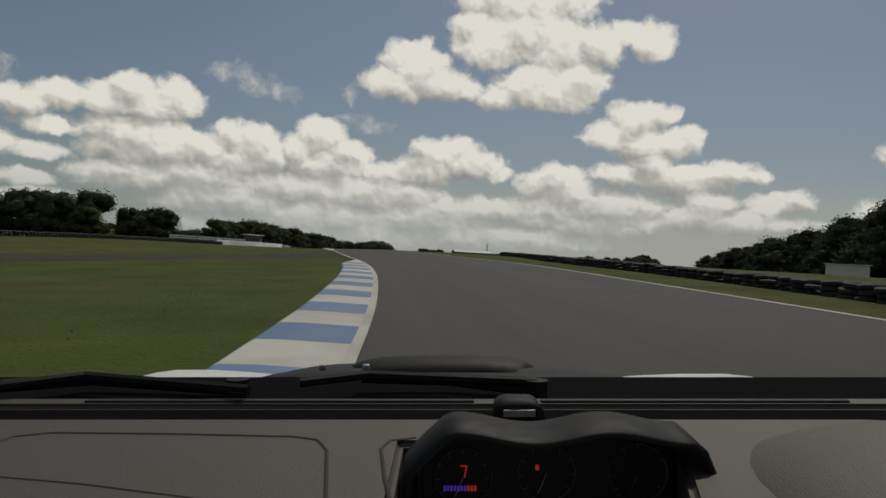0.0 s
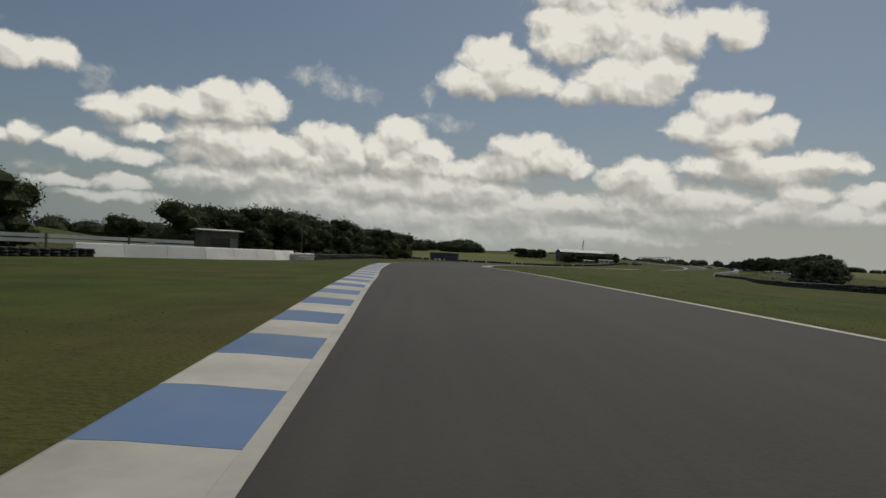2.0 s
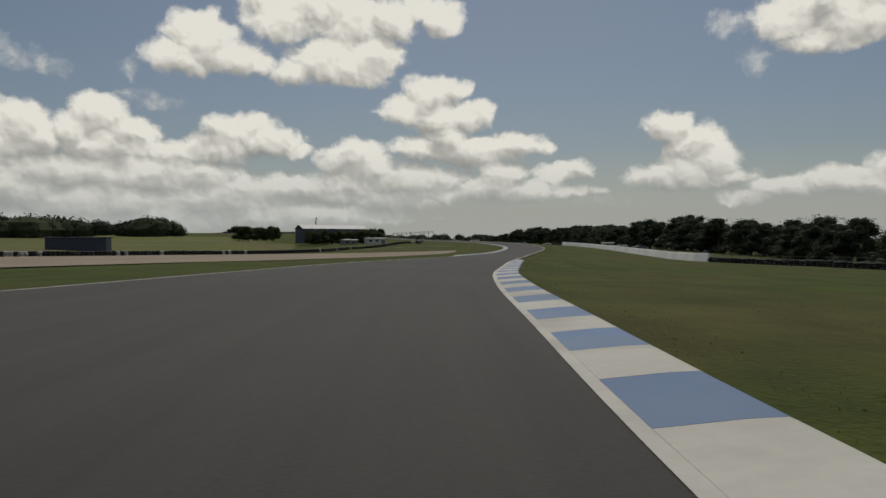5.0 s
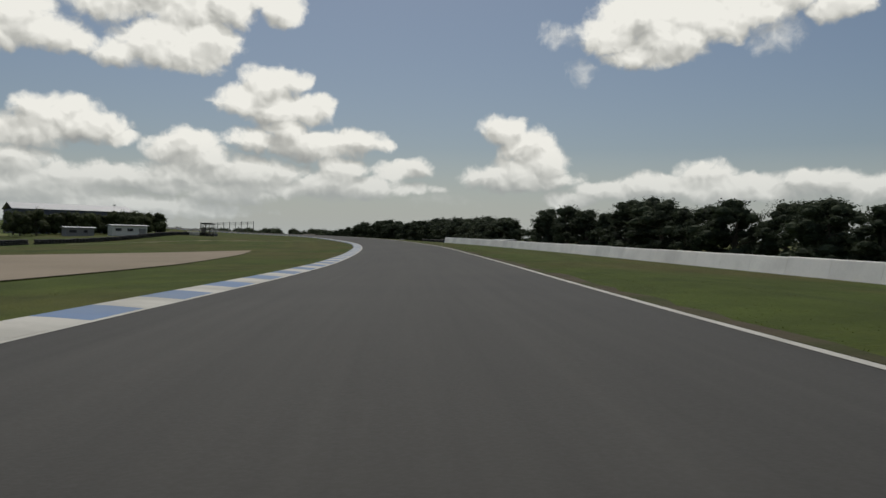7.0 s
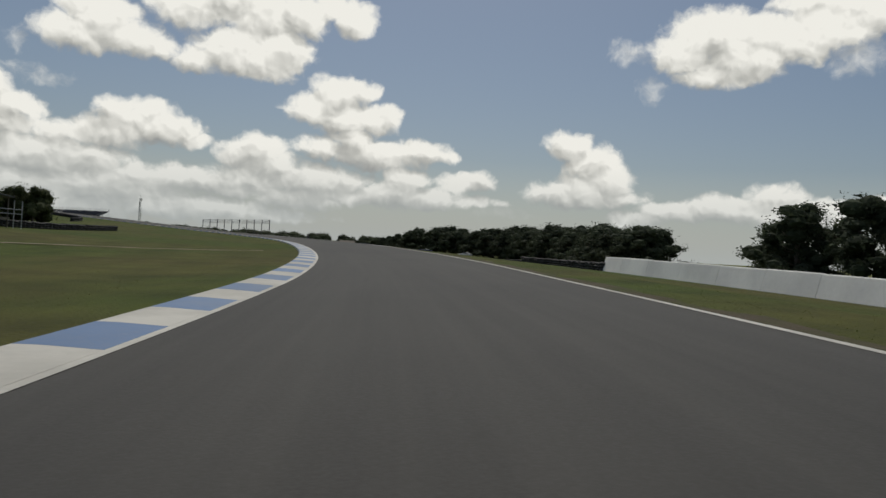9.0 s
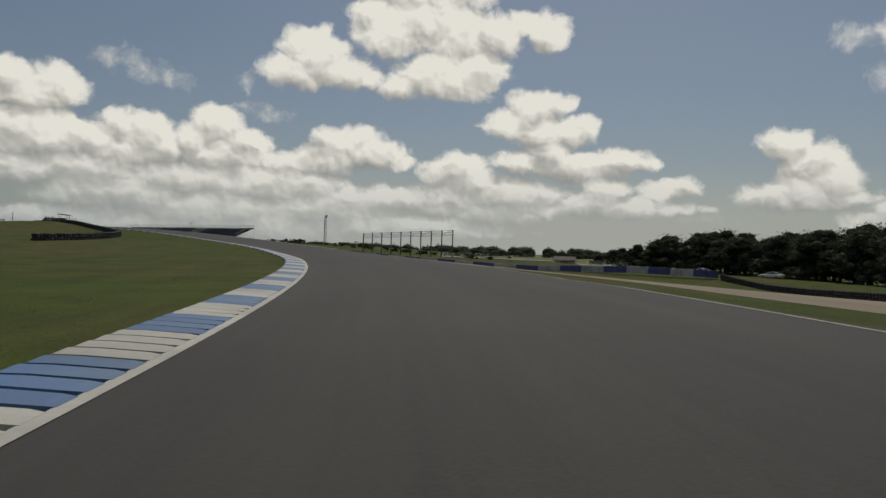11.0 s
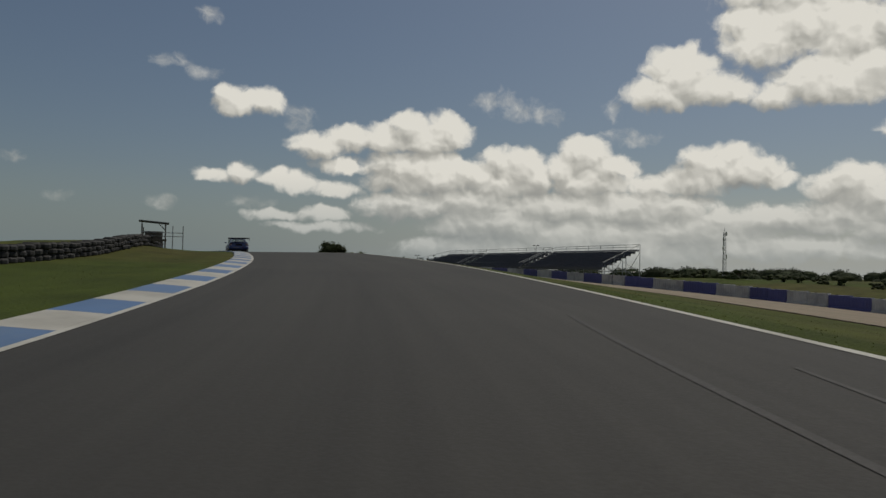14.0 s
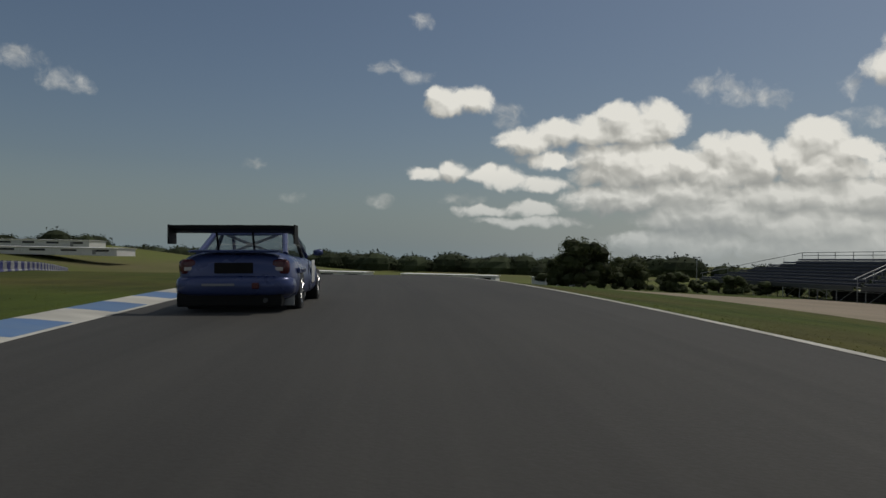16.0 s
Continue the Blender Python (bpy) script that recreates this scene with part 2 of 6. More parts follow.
# ---- materials ----
def material(name, base, rough=0.8, metal=0.0, var=0.25, scale=1.0, bump=0.0, fine=8.0, second=None, mix_scale=None, per_object=0.0,
             per_island=0.0, spec=0.5, streak=0.0, thin=0.0):
    """A surface with stains at `scale`, grain at `fine` times that, and a second colour in patches."""
    mt = bpy.data.materials.new(name)
    mt.use_nodes = True
    nt = mt.node_tree
    N, LK = nt.nodes.new, nt.links.new
    b = nt.nodes["Principled BSDF"]
    b.inputs["Roughness"].default_value, b.inputs["Metallic"].default_value = rough, metal
    b.inputs["Specular IOR Level"].default_value = spec
    geo = N("ShaderNodeNewGeometry")
    vec = geo.outputs["Position"]

    def noise_at(s, detail):
        n = N("ShaderNodeTexNoise")
        n.inputs["Scale"].default_value, n.inputs["Detail"].default_value = s, detail
        LK(vec, n.inputs["Vector"])
        return n.outputs["Fac"]

    def mth(op, a, bb):
        n = N("ShaderNodeMath")
        n.operation = op
        for i, v in enumerate((a, bb)):
            if isinstance(v, (int, float)):
                n.inputs[i].default_value = v
            else:
                LK(v, n.inputs[i])
        return n.outputs[0]

    big, small = noise_at(scale, 5), noise_at(scale * fine, 4)
    val = mth("ADD", mth("MULTIPLY", mth("SUBTRACT", big, 0.5), 2 * var), mth("MULTIPLY", mth("SUBTRACT", small, 0.5), 1.6 * var))
    val = mth("ADD", val, 1.0)
    if streak:                       # wear drawn out along the track
        uv = N("ShaderNodeUVMap")
        for sx, sy, amount in ((0.02, 0.9, 1.0), (0.12, 4.5, 0.7)):
            st = N("ShaderNodeVectorMath")
            st.operation = "MULTIPLY"
            st.inputs[1].default_value = (sx, sy, 0)
            LK(uv.outputs[0], st.inputs[0])
            ns = N("ShaderNodeTexNoise")
            ns.inputs["Scale"].default_value, ns.inputs["Detail"].default_value = 1.0, 5
            LK(st.outputs[0], ns.inputs["Vector"])
            val = mth("ADD", val, mth("MULTIPLY", mth("SUBTRACT", ns.outputs["Fac"], 0.5), streak * amount))
    if per_object:
        info = N("ShaderNodeObjectInfo")
        val = mth("ADD", val, mth("MULTIPLY", mth("SUBTRACT", info.outputs["Random"], 0.5), per_object))
    if per_island:
        val = mth("ADD", val, mth("MULTIPLY", mth("SUBTRACT", geo.outputs["Random Per Island"], 0.5), per_island))
    col = N("ShaderNodeRGB")
    col.outputs[0].default_value = (*base, 1)
    src = col.outputs[0]
    if second:
        rmp = N("ShaderNodeMapRange")
        rmp.inputs[1].default_value, rmp.inputs[2].default_value = 0.44, 0.62
        LK(noise_at(mix_scale or scale * 0.35, 6), rmp.inputs[0])
        mx = N("ShaderNodeMix")
        mx.data_type = "RGBA"
        LK(rmp.outputs[0], mx.inputs["Factor"]), LK(src, mx.inputs["A"])
        mx.inputs["B"].default_value = (*second, 1)
        src = mx.outputs["Result"]
    sc = N("ShaderNodeVectorMath")
    sc.operation = "SCALE"
    LK(src, sc.inputs[0]), LK(val, sc.inputs["Scale"])
    LK(sc.outputs[0], b.inputs["Base Color"])
    LK(mth("ADD", mth("MULTIPLY", mth("SUBTRACT", small, 0.5), 0.25), rough), b.inputs["Roughness"])
    if thin:                         # leaves let some light through
        tr, mxs = N("ShaderNodeBsdfTranslucent"), N("ShaderNodeMixShader")
        LK(sc.outputs[0], tr.inputs["Color"])
        mxs.inputs[0].default_value = thin
        LK(b.outputs[0], mxs.inputs[1]), LK(tr.outputs[0], mxs.inputs[2])
        LK(mxs.outputs[0], nt.nodes["Material Output"].inputs["Surface"])
    if bump:
        bp = N("ShaderNodeBump")
        bp.inputs["Strength"].default_value, bp.inputs["Distance"].default_value = 0.8, bump
        LK(small, bp.inputs["Height"]), LK(bp.outputs[0], b.inputs["Normal"])
    return mt


ASPHALT = material("asphalt", (0.031, 0.0297, 0.0255), 0.86, var=0.24, scale=0.25, fine=110, bump=0.002, second=(0.025, 0.024, 0.021), mix_scale=0.06, streak=0.9)
RUBBER = material("rubber_mark", (0.018, 0.0175, 0.0155), 0.75, var=0.3, scale=1.2, fine=20)
PAINT = material("white_paint", (0.44, 0.43, 0.385), 0.7, var=0.16, scale=0.9, fine=12, per_object=0.16, second=(0.35, 0.34, 0.30), mix_scale=0.7)
BLUE = material("blue_paint", (0.075, 0.150, 0.29), 0.65, var=0.2, scale=0.9, fine=12, per_object=0.2, second=(0.10, 0.165, 0.27), mix_scale=0.7)
GRASS = material("mown_grass", (0.049, 0.068, 0.010), 0.95, var=0.6, scale=0.5, fine=30, bump=0.06, second=(0.068, 0.066, 0.017), mix_scale=0.08, spec=0.15, streak=0.5)
BLADES = material("grass_blades", (0.08, 0.10, 0.02), 0.9, thin=0.4, var=0.2, scale=0.5, fine=10, second=(0.12, 0.1, 0.04), mix_scale=0.2, per_island=0.6, spec=0.15)
FIELD = material("far_pasture", (0.105, 0.12, 0.03), 0.95, var=0.3, scale=0.05, fine=20, second=(0.11, 0.10, 0.045), mix_scale=0.012, spec=0.15)
SOIL = material("bare_soil", (0.075, 0.062, 0.042), 0.95, var=0.35, scale=0.8, fine=20, bump=0.03, second=(0.05, 0.055, 0.02), mix_scale=0.5, spec=0.15)
DIRT = material("dark_dirt", (0.040, 0.036, 0.028), 0.95, var=0.45, scale=0.9, fine=16, bump=0.03, second=(0.05, 0.05, 0.02), mix_scale=0.6, spec=0.15)
GRAVEL = material("pea_gravel", (0.27, 0.225, 0.17), 0.95, var=0.16, scale=0.3, fine=90, bump=0.03, second=(0.23, 0.195, 0.145), mix_scale=0.15, spec=0.2)
CONCRETE = material("white_concrete", (0.84, 0.83, 0.78), 0.85, var=0.08, scale=0.5, fine=14, bump=0.004, per_object=0.12, second=(0.74, 0.73, 0.69), mix_scale=0.45)
TYRE = material("old_tyre", (0.022, 0.022, 0.022), 0.8, var=0.5, scale=3.0, fine=6, per_object=0.6)
TYRE_WHITE = material("painted_tyre", (0.50, 0.49, 0.46), 0.8, var=0.2, scale=2.0, fine=6, per_object=0.2)
BARK = material("bark", (0.10, 0.085, 0.065), 0.95, var=0.4, scale=4.0, fine=5, bump=0.02)
LEAF = material("gum_leaves", (0.062, 0.076, 0.032), 0.8, thin=0.4, var=0.3, scale=0.6, fine=6, per_island=0.8, per_object=0.35, spec=0.25)
CYPRESS = material("cypress_leaves", (0.050, 0.064, 0.038), 0.85, thin=0.35, var=0.3, scale=0.6, fine=6, per_island=0.8, per_object=0.3, spec=0.2)
WOODS = material("far_woods", (0.036, 0.046, 0.024), 0.9, var=0.4, scale=0.08, fine=10, per_island=0.7, spec=0.1)
STEEL = material("galvanised_steel", (0.34, 0.35, 0.35), 0.45, metal=0.7, var=0.2, scale=1.5, fine=8)
DARK_STEEL = material("dark_steel", (0.075, 0.078, 0.08), 0.55, metal=0.4, var=0.25, scale=1.5, fine=8)
SEAT = material("blue_grey_seat", (0.045, 0.05, 0.075), 0.6, var=0.2, scale=1.0, fine=8, per_object=0.3)
PLASTIC_BLUE = material("blue_plastic", (0.060, 0.065, 0.20), 0.5, var=0.16, scale=1.2, fine=9, per_object=0.25)
PLASTIC_WHITE = material("white_plastic", (0.40, 0.40, 0.40), 0.5, var=0.16, scale=1.2, fine=9, per_object=0.2, second=(0.3, 0.3, 0.31), mix_scale=1.0)
WALL_GREY = material("grey_cladding", (0.22, 0.22, 0.22), 0.7, var=0.12, scale=0.4, fine=12)
WALL_BLUE = material("blue_cladding", (0.055, 0.065, 0.10), 0.6, var=0.15, scale=0.4, fine=12)
WALL_WHITE = material("white_cladding", (0.60, 0.60, 0.57), 0.6, var=0.1, scale=0.4, fine=12)
PIT_ROOF = material("white_sheet_roof", (0.82, 0.82, 0.80), 0.5, var=0.06, scale=0.4, fine=12)
ROOF = material("tin_roof", (0.46, 0.47, 0.48), 0.55, metal=0.0, var=0.12, scale=0.5, fine=10)
TIMBER = material("weathered_timber", (0.13, 0.115, 0.095), 0.9, var=0.3, scale=2.0, fine=8)
GLASS_DARK = material("tinted_glass", (0.02, 0.022, 0.025), 0.12, var=0.1, scale=2.0)

def car_glass():
    """Tinted panes one can see through."""
    mt = bpy.data.materials.new("car_glass")
    mt.use_nodes = True
    nt = mt.node_tree
    clear, gloss, mix = nt.nodes.new("ShaderNodeBsdfTransparent"), nt.nodes.new("ShaderNodeBsdfGlossy"), nt.nodes.new("ShaderNodeMixShader")
    clear.inputs[0].default_value = (0.66, 0.70, 0.70, 1)
    gloss.inputs["Roughness"].default_value = 0.05
    mix.inputs[0].default_value = 0.10
    nt.links.new(clear.outputs[0], mix.inputs[1]), nt.links.new(gloss.outputs[0], mix.inputs[2])
    nt.links.new(mix.outputs[0], nt.nodes["Material Output"].inputs["Surface"])
    return mt


GLASS_CAR = car_glass()
CAR_BLUE = material("blue_car_paint", (0.040, 0.058, 0.150), 0.28, metal=0.25, var=0.06, scale=0.3, fine=4)
CAR_WHITE = material("white_car_paint", (0.62, 0.62, 0.60), 0.3, var=0.05, scale=0.3, fine=4)
CAR_SILVER = material("silver_car_paint", (0.40, 0.41, 0.42), 0.3, metal=0.4, var=0.05, scale=0.3, fine=4)
BLACK = material("black_trim", (0.008, 0.008, 0.008), 0.6, var=0.3, scale=6.0, fine=8, spec=0.15)
SOFT_BLACK = material("soft_black_vinyl", (0.005, 0.005, 0.006), 0.95, var=0.3, scale=6.0, fine=8, spec=0.02)
RED_LENS = material("red_lamp_lens", (0.07, 0.012, 0.014), 0.25, var=0.1, scale=5.0)
CLEAR_LENS = material("clear_lamp_lens", (0.45, 0.42, 0.40), 0.2, var=0.1, scale=5.0)
ALLOY = material("alloy_rim", (0.42, 0.42, 0.42), 0.35, metal=0.9, var=0.1, scale=5.0)
DASH = material("grained_dash_vinyl", (0.048, 0.039, 0.030), 0.6, var=0.10, scale=3.0, fine=160, bump=0.0012)
DASH_SEAM = material("dash_seam", (0.012, 0.011, 0.010), 0.8, var=0.2, scale=20.0)


# ---- the line of the track: x, y, z and cross fall (degrees) every second or so of it ----
LINE = [(1.3, -60.0, -1.35), (0.0, 0.0, 0.0), (-2.54, 37.07, 0.88), (-7.54, 74.23, 1.67), (-10.86, 111.91, 1.92),
        (-10.02, 149.87, 1.80), (-3.63, 187.29, 1.73), (8.08, 223.64, 1.57), (23.90, 258.70, 1.36), (41.09, 292.91, 1.37),
        (56.69, 327.67, 1.67), (68.81, 364.33, 2.20), (75.39, 399.92, 2.81), (76.78, 433.03, 3.27), (73.60, 463.83, 3.81),
        (65.38, 492.70, 4.77), (51.77, 519.85, 5.99), (34.20, 545.04, 6.95), (18.5, 564.4, 7.15), (1.4, 582.7, 6.90),
        (-27.0, 610.5, 5.8), (-86.0, 664.4, 3.6), (-197.0, 765.0, 2.4)]
FALL = [-3.0, -3.2, -3.19, -2.71, -1.76, -0.57, 0.0, 0.09, -0.94, -2.95, -3.53, -3.2, -1.93, -2.01, -0.65, -1.27, -1.24, -1.18,
        -1.0, -0.6, 0.0, 0.0, 0.0]


def dense_line():
    p = np.array(LINE)
    f = np.array(FALL)
    k = np.concatenate([[0], np.cumsum(np.linalg.norm(np.diff(p[:, :2], axis=0), axis=1))])
    q = np.arange(0, k[-1], 1.0)
    cols = []
    for c in (*p.T, f):
        tan = np.gradient(c, k)
        i = np.clip(np.searchsorted(k, q, side="right") - 1, 0, len(k) - 2)
        h = k[i + 1] - k[i]
        u = (q - k[i]) / h
        cols.append((2 * u**3 - 3 * u**2 + 1) * c[i] + (u**3 - 2 * u**2 + u) * h * tan[i] + (3 * u**2 - 2 * u**3) * c[i + 1] + (u**3 - u**2) * h * tan[i + 1])
    x, y, z, b = cols
    s = np.concatenate([[0], np.cumsum(np.hypot(np.diff(x), np.diff(y)))])
    s -= s[60]
    hx, hy = np.gradient(x, s), np.gradient(y, s)
    n = np.hypot(hx, hy)
    return s, x, y, z, np.tan(np.radians(b)), hx / n, hy / n


LS, LX, LY, LZ, LB, LHX, LHY = dense_line()


def on_line(s):
    return [np.interp(s, LS, a) for a in (LX, LY, LZ, LB, LHX, LHY)]


def spot(s, u, dz=0.0):
    """The ground s metres along the track and u metres to the left of its line."""
    x, y, z, b, hx, hy = on_line(s)
    v = max(u, -4.8) if 440 < s < 660 else (max(u, -4.8 - (440 - s) * 0.3) if 400 < s <= 440 else u)
    return Vector((x - hy * u, y + hx * u, z + b * 7 * math.tanh(v / 7) + knoll(s, u) + dz))


def ease(k):
    k = min(1.0, max(0.0, k))
    return k * k * (3 - 2 * k)


def knoll(s, u):
    """Rises and falls of the ground beside the track."""
    k = 0.75 * math.exp(-((s - 557) / 11) ** 2 - ((u - 13) / 4.5) ** 2) + 0.75 * math.exp(-((s - 384) / 20) ** 2 - ((u - 27) / 9) ** 2)
    k += 2.3 * math.exp(-((s - 150) / 13) ** 2 - ((u - 50) / 10) ** 2)
    start = float(np.interp(s, [380, 440], [7.0, 4.9]))
    if u < -start:
        f = float(np.interp(s, [60, 110, 250, 280, 380, 400, 450, 500, 541, 570, 600, 620, 700], [0, 0.8, 1.0, 1.7, 1.7, 1.8, 2.8, 3.9, 4.1, 3.2, 2.2, 1.6, 0.6]))
        width = float(np.interp(s, [400, 450, 500, 541, 572, 600, 622], [36, 55, 59, 45, 38, 33, 31]))
        k -= f * min(1.0, (-u - start) / width) ** float(np.interp(s, [380, 430], [0.8, 0.84]))
        foot = float(np.interp(s, [430, 500, 541, 572, 600], [-60, -66, -52, -46, -41]))
        k += 1.1 * ease((foot - u) / 9) * ease((s - 430) / 30) * ease((610 - s) / 30)
    return k


def reach(s, u):
    """How far the mown verges go before the open country takes over."""
    return float(np.interp(s, [380, 430, 650, 700], [60, 92, 92, 60])) if u < 0 else 60.0


def along(s):
    _, _, _, _, hx, hy = on_line(s)
    return math.degrees(math.atan2(-hx, hy))


def level(x, y):
    """Height of the open country at x, y."""
    d = (LX - x) ** 2 + (LY - y) ** 2
    w = 1 / (d + 60) ** 2
    z = float((w * LZ).sum() / w.sum())
    i = int(d.argmin())
    z += knoll(LS[i], (x - LX[i]) * -LHY[i] + (y - LY[i]) * LHX[i])
    far = min(1.0, max(0.0, (math.sqrt(d.min()) - 120) / 400))
    z += 9.0 * math.exp(-((x + 230) / 130) ** 2 - ((y - 690) / 90) ** 2)
    return z * (1 - far) + far * (5.0 + 4 * noise.noise((x / 300, y / 300, 0.3)))


def table(pairs, soft=5):
    s = np.arange(-62.0, 901.0, 1.0)
    v = np.interp(s, [a for a, _ in pairs], [b for _, b in pairs])
    k = np.exp(-np.linspace(-2, 2, 4 * soft + 1) ** 2)
    v = np.convolve(np.pad(v, 2 * soft, mode="edge"), k / k.sum(), "valid")
    return lambda q: float(np.interp(q, s, v))


LEFT = table([(-60, 1.48), (-10, 0.64), (4, 0.32), (10, 0.07), (20, -0.05), (27, 0.03), (34, 0.27), (41, 0.69), (48, 0.87), (56, 0.95), (64, 0.87), (70, 0.71),
              (77, 0.73), (84, 0.87), (100, 1.45), (108, 2.1), (116, 2.85), (124, 3.7), (132, 4.77), (140, 6.02), (147, 7.1), (155, 7.78), (163, 8.23), (171, 8.74),
              (180, 9.13), (190, 10.24), (198, 10.02), (206, 8.64), (215, 7.61), (225, 6.84), (240, 5.62), (262, 4.26), (285, 3.56), (300, 3.31), (330, 3.02), (360, 2.04),
              (395, 2), (410, 1.98), (425, 1.93), (440, 1.96), (455, 1.98), (470, 2.55), (480, 2.72), (490, 2.88), (505, 3.29), (520, 3.47), (535, 3.43), (550, 3.55),
              (565, 3.44), (575, 4), (583, 4.34), (590, 4.58), (600, 4.59), (620, 4.79), (900, 4.8)], 3)
RIGHT = table([(-60, -6.01), (-10, -6.64), (4, -6.92), (10, -7.03), (20, -7.09), (27, -7.25), (34, -7.2), (41, -6.63), (48, -6.33), (56, -5.98), (64, -5.55), (70, -5.36),
               (77, -5.29), (84, -5.19), (100, -4.95), (108, -4.67), (116, -4.12), (124, -3.46), (132, -2.72), (140, -2.27), (147, -1.74), (155, -1.36), (163, -0.86), (171, -0.79),
               (180, -0.81), (190, -1.17), (198, -1.65), (206, -1.85), (215, -2.12), (225, -2.82), (240, -3.39), (262, -3.8), (285, -3.95), (300, -4.06), (330, -4.52), (360, -4.58),
               (395, -5.31), (410, -5.81), (425, -6.18), (440, -6.75), (455, -6.9), (470, -5.9), (480, -5.22), (490, -4.76), (505, -4.44), (520, -4.23), (535, -4.35), (550, -4.43),
               (565, -4.54), (575, -4.41), (583, -4.43), (590, -4.47), (600, -4.54), (620, -4.88), (900, -4.9)], 3)


# ---- mesh helpers ----
def mesh_of(name, verts, faces, mats, face_mats=None, smooth=False):
    me = bpy.data.meshes.new(name)
    me.from_pydata([tuple(v) for v in verts], [], faces)
    for mt in (mats if isinstance(mats, (list, tuple)) else [mats]):
        me.materials.append(mt)
    if face_mats is not None:
        me.polygons.foreach_set("material_index", face_mats)
    if smooth:
        me.polygons.foreach_set("use_smooth", [True] * len(me.polygons))
    me.update()
    return me


def finish(name, bm, mats, smooth=False):
    me = bpy.data.meshes.new(name)
    bm.to_mesh(me)
    bm.free()
    for mt in (mats if isinstance(mats, (list, tuple)) else [mats]):
        me.materials.append(mt)
    if smooth:
        me.polygons.foreach_set("use_smooth", [True] * len(me.polygons))
    return me


def part(name, data, parent, m=None, label=""):
    ob = new(name, data)
    ob.parent = parent
    if m is not None:
        ob.matrix_basis = m
    if label:
        ob["label"] = label
    return ob


def thing(name, label, category, m=None, group="", kind=""):
    ob = new(name)
    if m is not None:
        ob.matrix_basis = m
    return tagged(ob, label, category, group, kind)


def box(bm, c, size, m=None, bevel=0.0, mat=0):
    """A box of that size about c, with its edges rounded."""
    r = bmesh.ops.create_cube(bm, size=1.0)
    vs = r["verts"]
    mm = Matrix.Translation(c) @ (m or Matrix()) @ Matrix.Diagonal((*size, 1))
    bmesh.ops.transform(bm, matrix=mm, verts=vs)
    fs = {f for v in vs for f in v.link_faces}
    for f in fs:
        f.material_index = mat
    if bevel:
        es = list({e for v in vs for e in v.link_edges})
        bmesh.ops.bevel(bm, geom=es, offset=bevel, segments=2, affect="EDGES", profile=0.6)
    return vs


def rod(bm, a, b, r, n=8, r2=None, mat=0):
    a, b = Vector(a), Vector(b)
    d = b - a
    q = d.to_track_quat("Z", "Y").to_matrix().to_4x4()
    res = bmesh.ops.create_cone(bm, cap_ends=True, segments=n, radius1=r, radius2=r if r2 is None else r2, depth=d.length)
    bmesh.ops.transform(bm, matrix=Matrix.Translation((a + b) / 2) @ q, verts=res["verts"])
    for f in {f for v in res["verts"] for f in v.link_faces}:
        f.material_index = mat


def box_mesh(name, size, mat, bevel=0.02, c=None):
    bm = bmesh.new()
    box(bm, c or (0, 0, size[2] / 2), size, bevel=bevel)
    return finish(name, bm, mat)


def rod_mesh(name, a, b, r, mat, n=8, r2=None):
    bm = bmesh.new()
    rod(bm, a, b, r, n, r2)
    return finish(name, bm, mat, smooth=False)


def strip(name, s0, s1, step, cols, mat, dz, smooth=True, low=None):
    """A sheet along the track; cols(s) gives its offsets from right to left, dz(i, n) their heights."""
    ss = np.arange(s0, s1 + step * 0.5, step)
    verts, faces = [], []
    n = len(cols(s0))
    for s in ss:
        for i, u in enumerate(cols(s)):
            verts.append(spot(s, u, dz(i, n) - (low(s, u) if low else 0.0)))
    for k in range(len(ss) - 1):
        for i in range(n - 1):
            a = k * n + i
            faces.append((a, a + 1, a + n + 1, a + n))
    faces = [f[::-1] for f in faces]
    me = mesh_of(name, verts, faces, mat, smooth=smooth)
    if mat in (ASPHALT, GRASS):
        su = np.array([(s, u) for s in ss for u in cols(s)], dtype=np.float32)
        corner = np.empty(len(me.loops), dtype=np.int32)
        me.loops.foreach_get("vertex_index", corner)
        me.uv_layers.new(name="along").data.foreach_set("uv", su[corner].ravel())
    return me


# ---- ground, road, lines ----
near_r = table([(414, -10), (428, -12), (445, -13), (470, -13), (495, -11.5), (520, -11), (556, -12.5), (580, -14), (612, -17), (640, -16), (900, -16)], 3)
bar_r = table([(-60, -9.2), (13, -9.8), (25, -10.6), (40, -11.0), (56, -13.4), (66, -14.8), (85, -19), (105, -24), (121, -27.3), (150, -31), (205, -34), (235, -32), (250, -27), (268, -21), (300, -18),
               (346, -16.2), (380, -14.6), (400, -18), (900, -18)], 3)
bar_g = table([(418, -20), (430, -48), (450, -60), (500, -64), (520, -60), (541, -50), (572, -43), (600, -38.5), (622, -40), (650, -40), (900, -40)], 3)


def ground_cols(s):
    l, r = LEFT(s), RIGHT(s)
    w = reach(s, -1)
    g = near_r(s) if 416 < s < 634 else r - 3.6
    return sorted([g - 0.45, g + 0.05, r - w, r - w * 0.88, r - w * 0.77, r - w * 0.66, r - w * 0.55, r - 32 - (w - 60) * 0.2, r - 24, r - 17, r - 12, r - 8, r - 6.4, r - 5, r - 4, r - 3.2, r - 2.5, r - 1.6, r - 0.7, r - 0.15, r + 0.3, (l + r) / 2, l - 0.3, l + 0.15, l + 0.7, l + 1.6,
            l + 3, l + 5, l + 8, l + 12, l + 17, l + 24, l + 32, l + 44, l + 60])


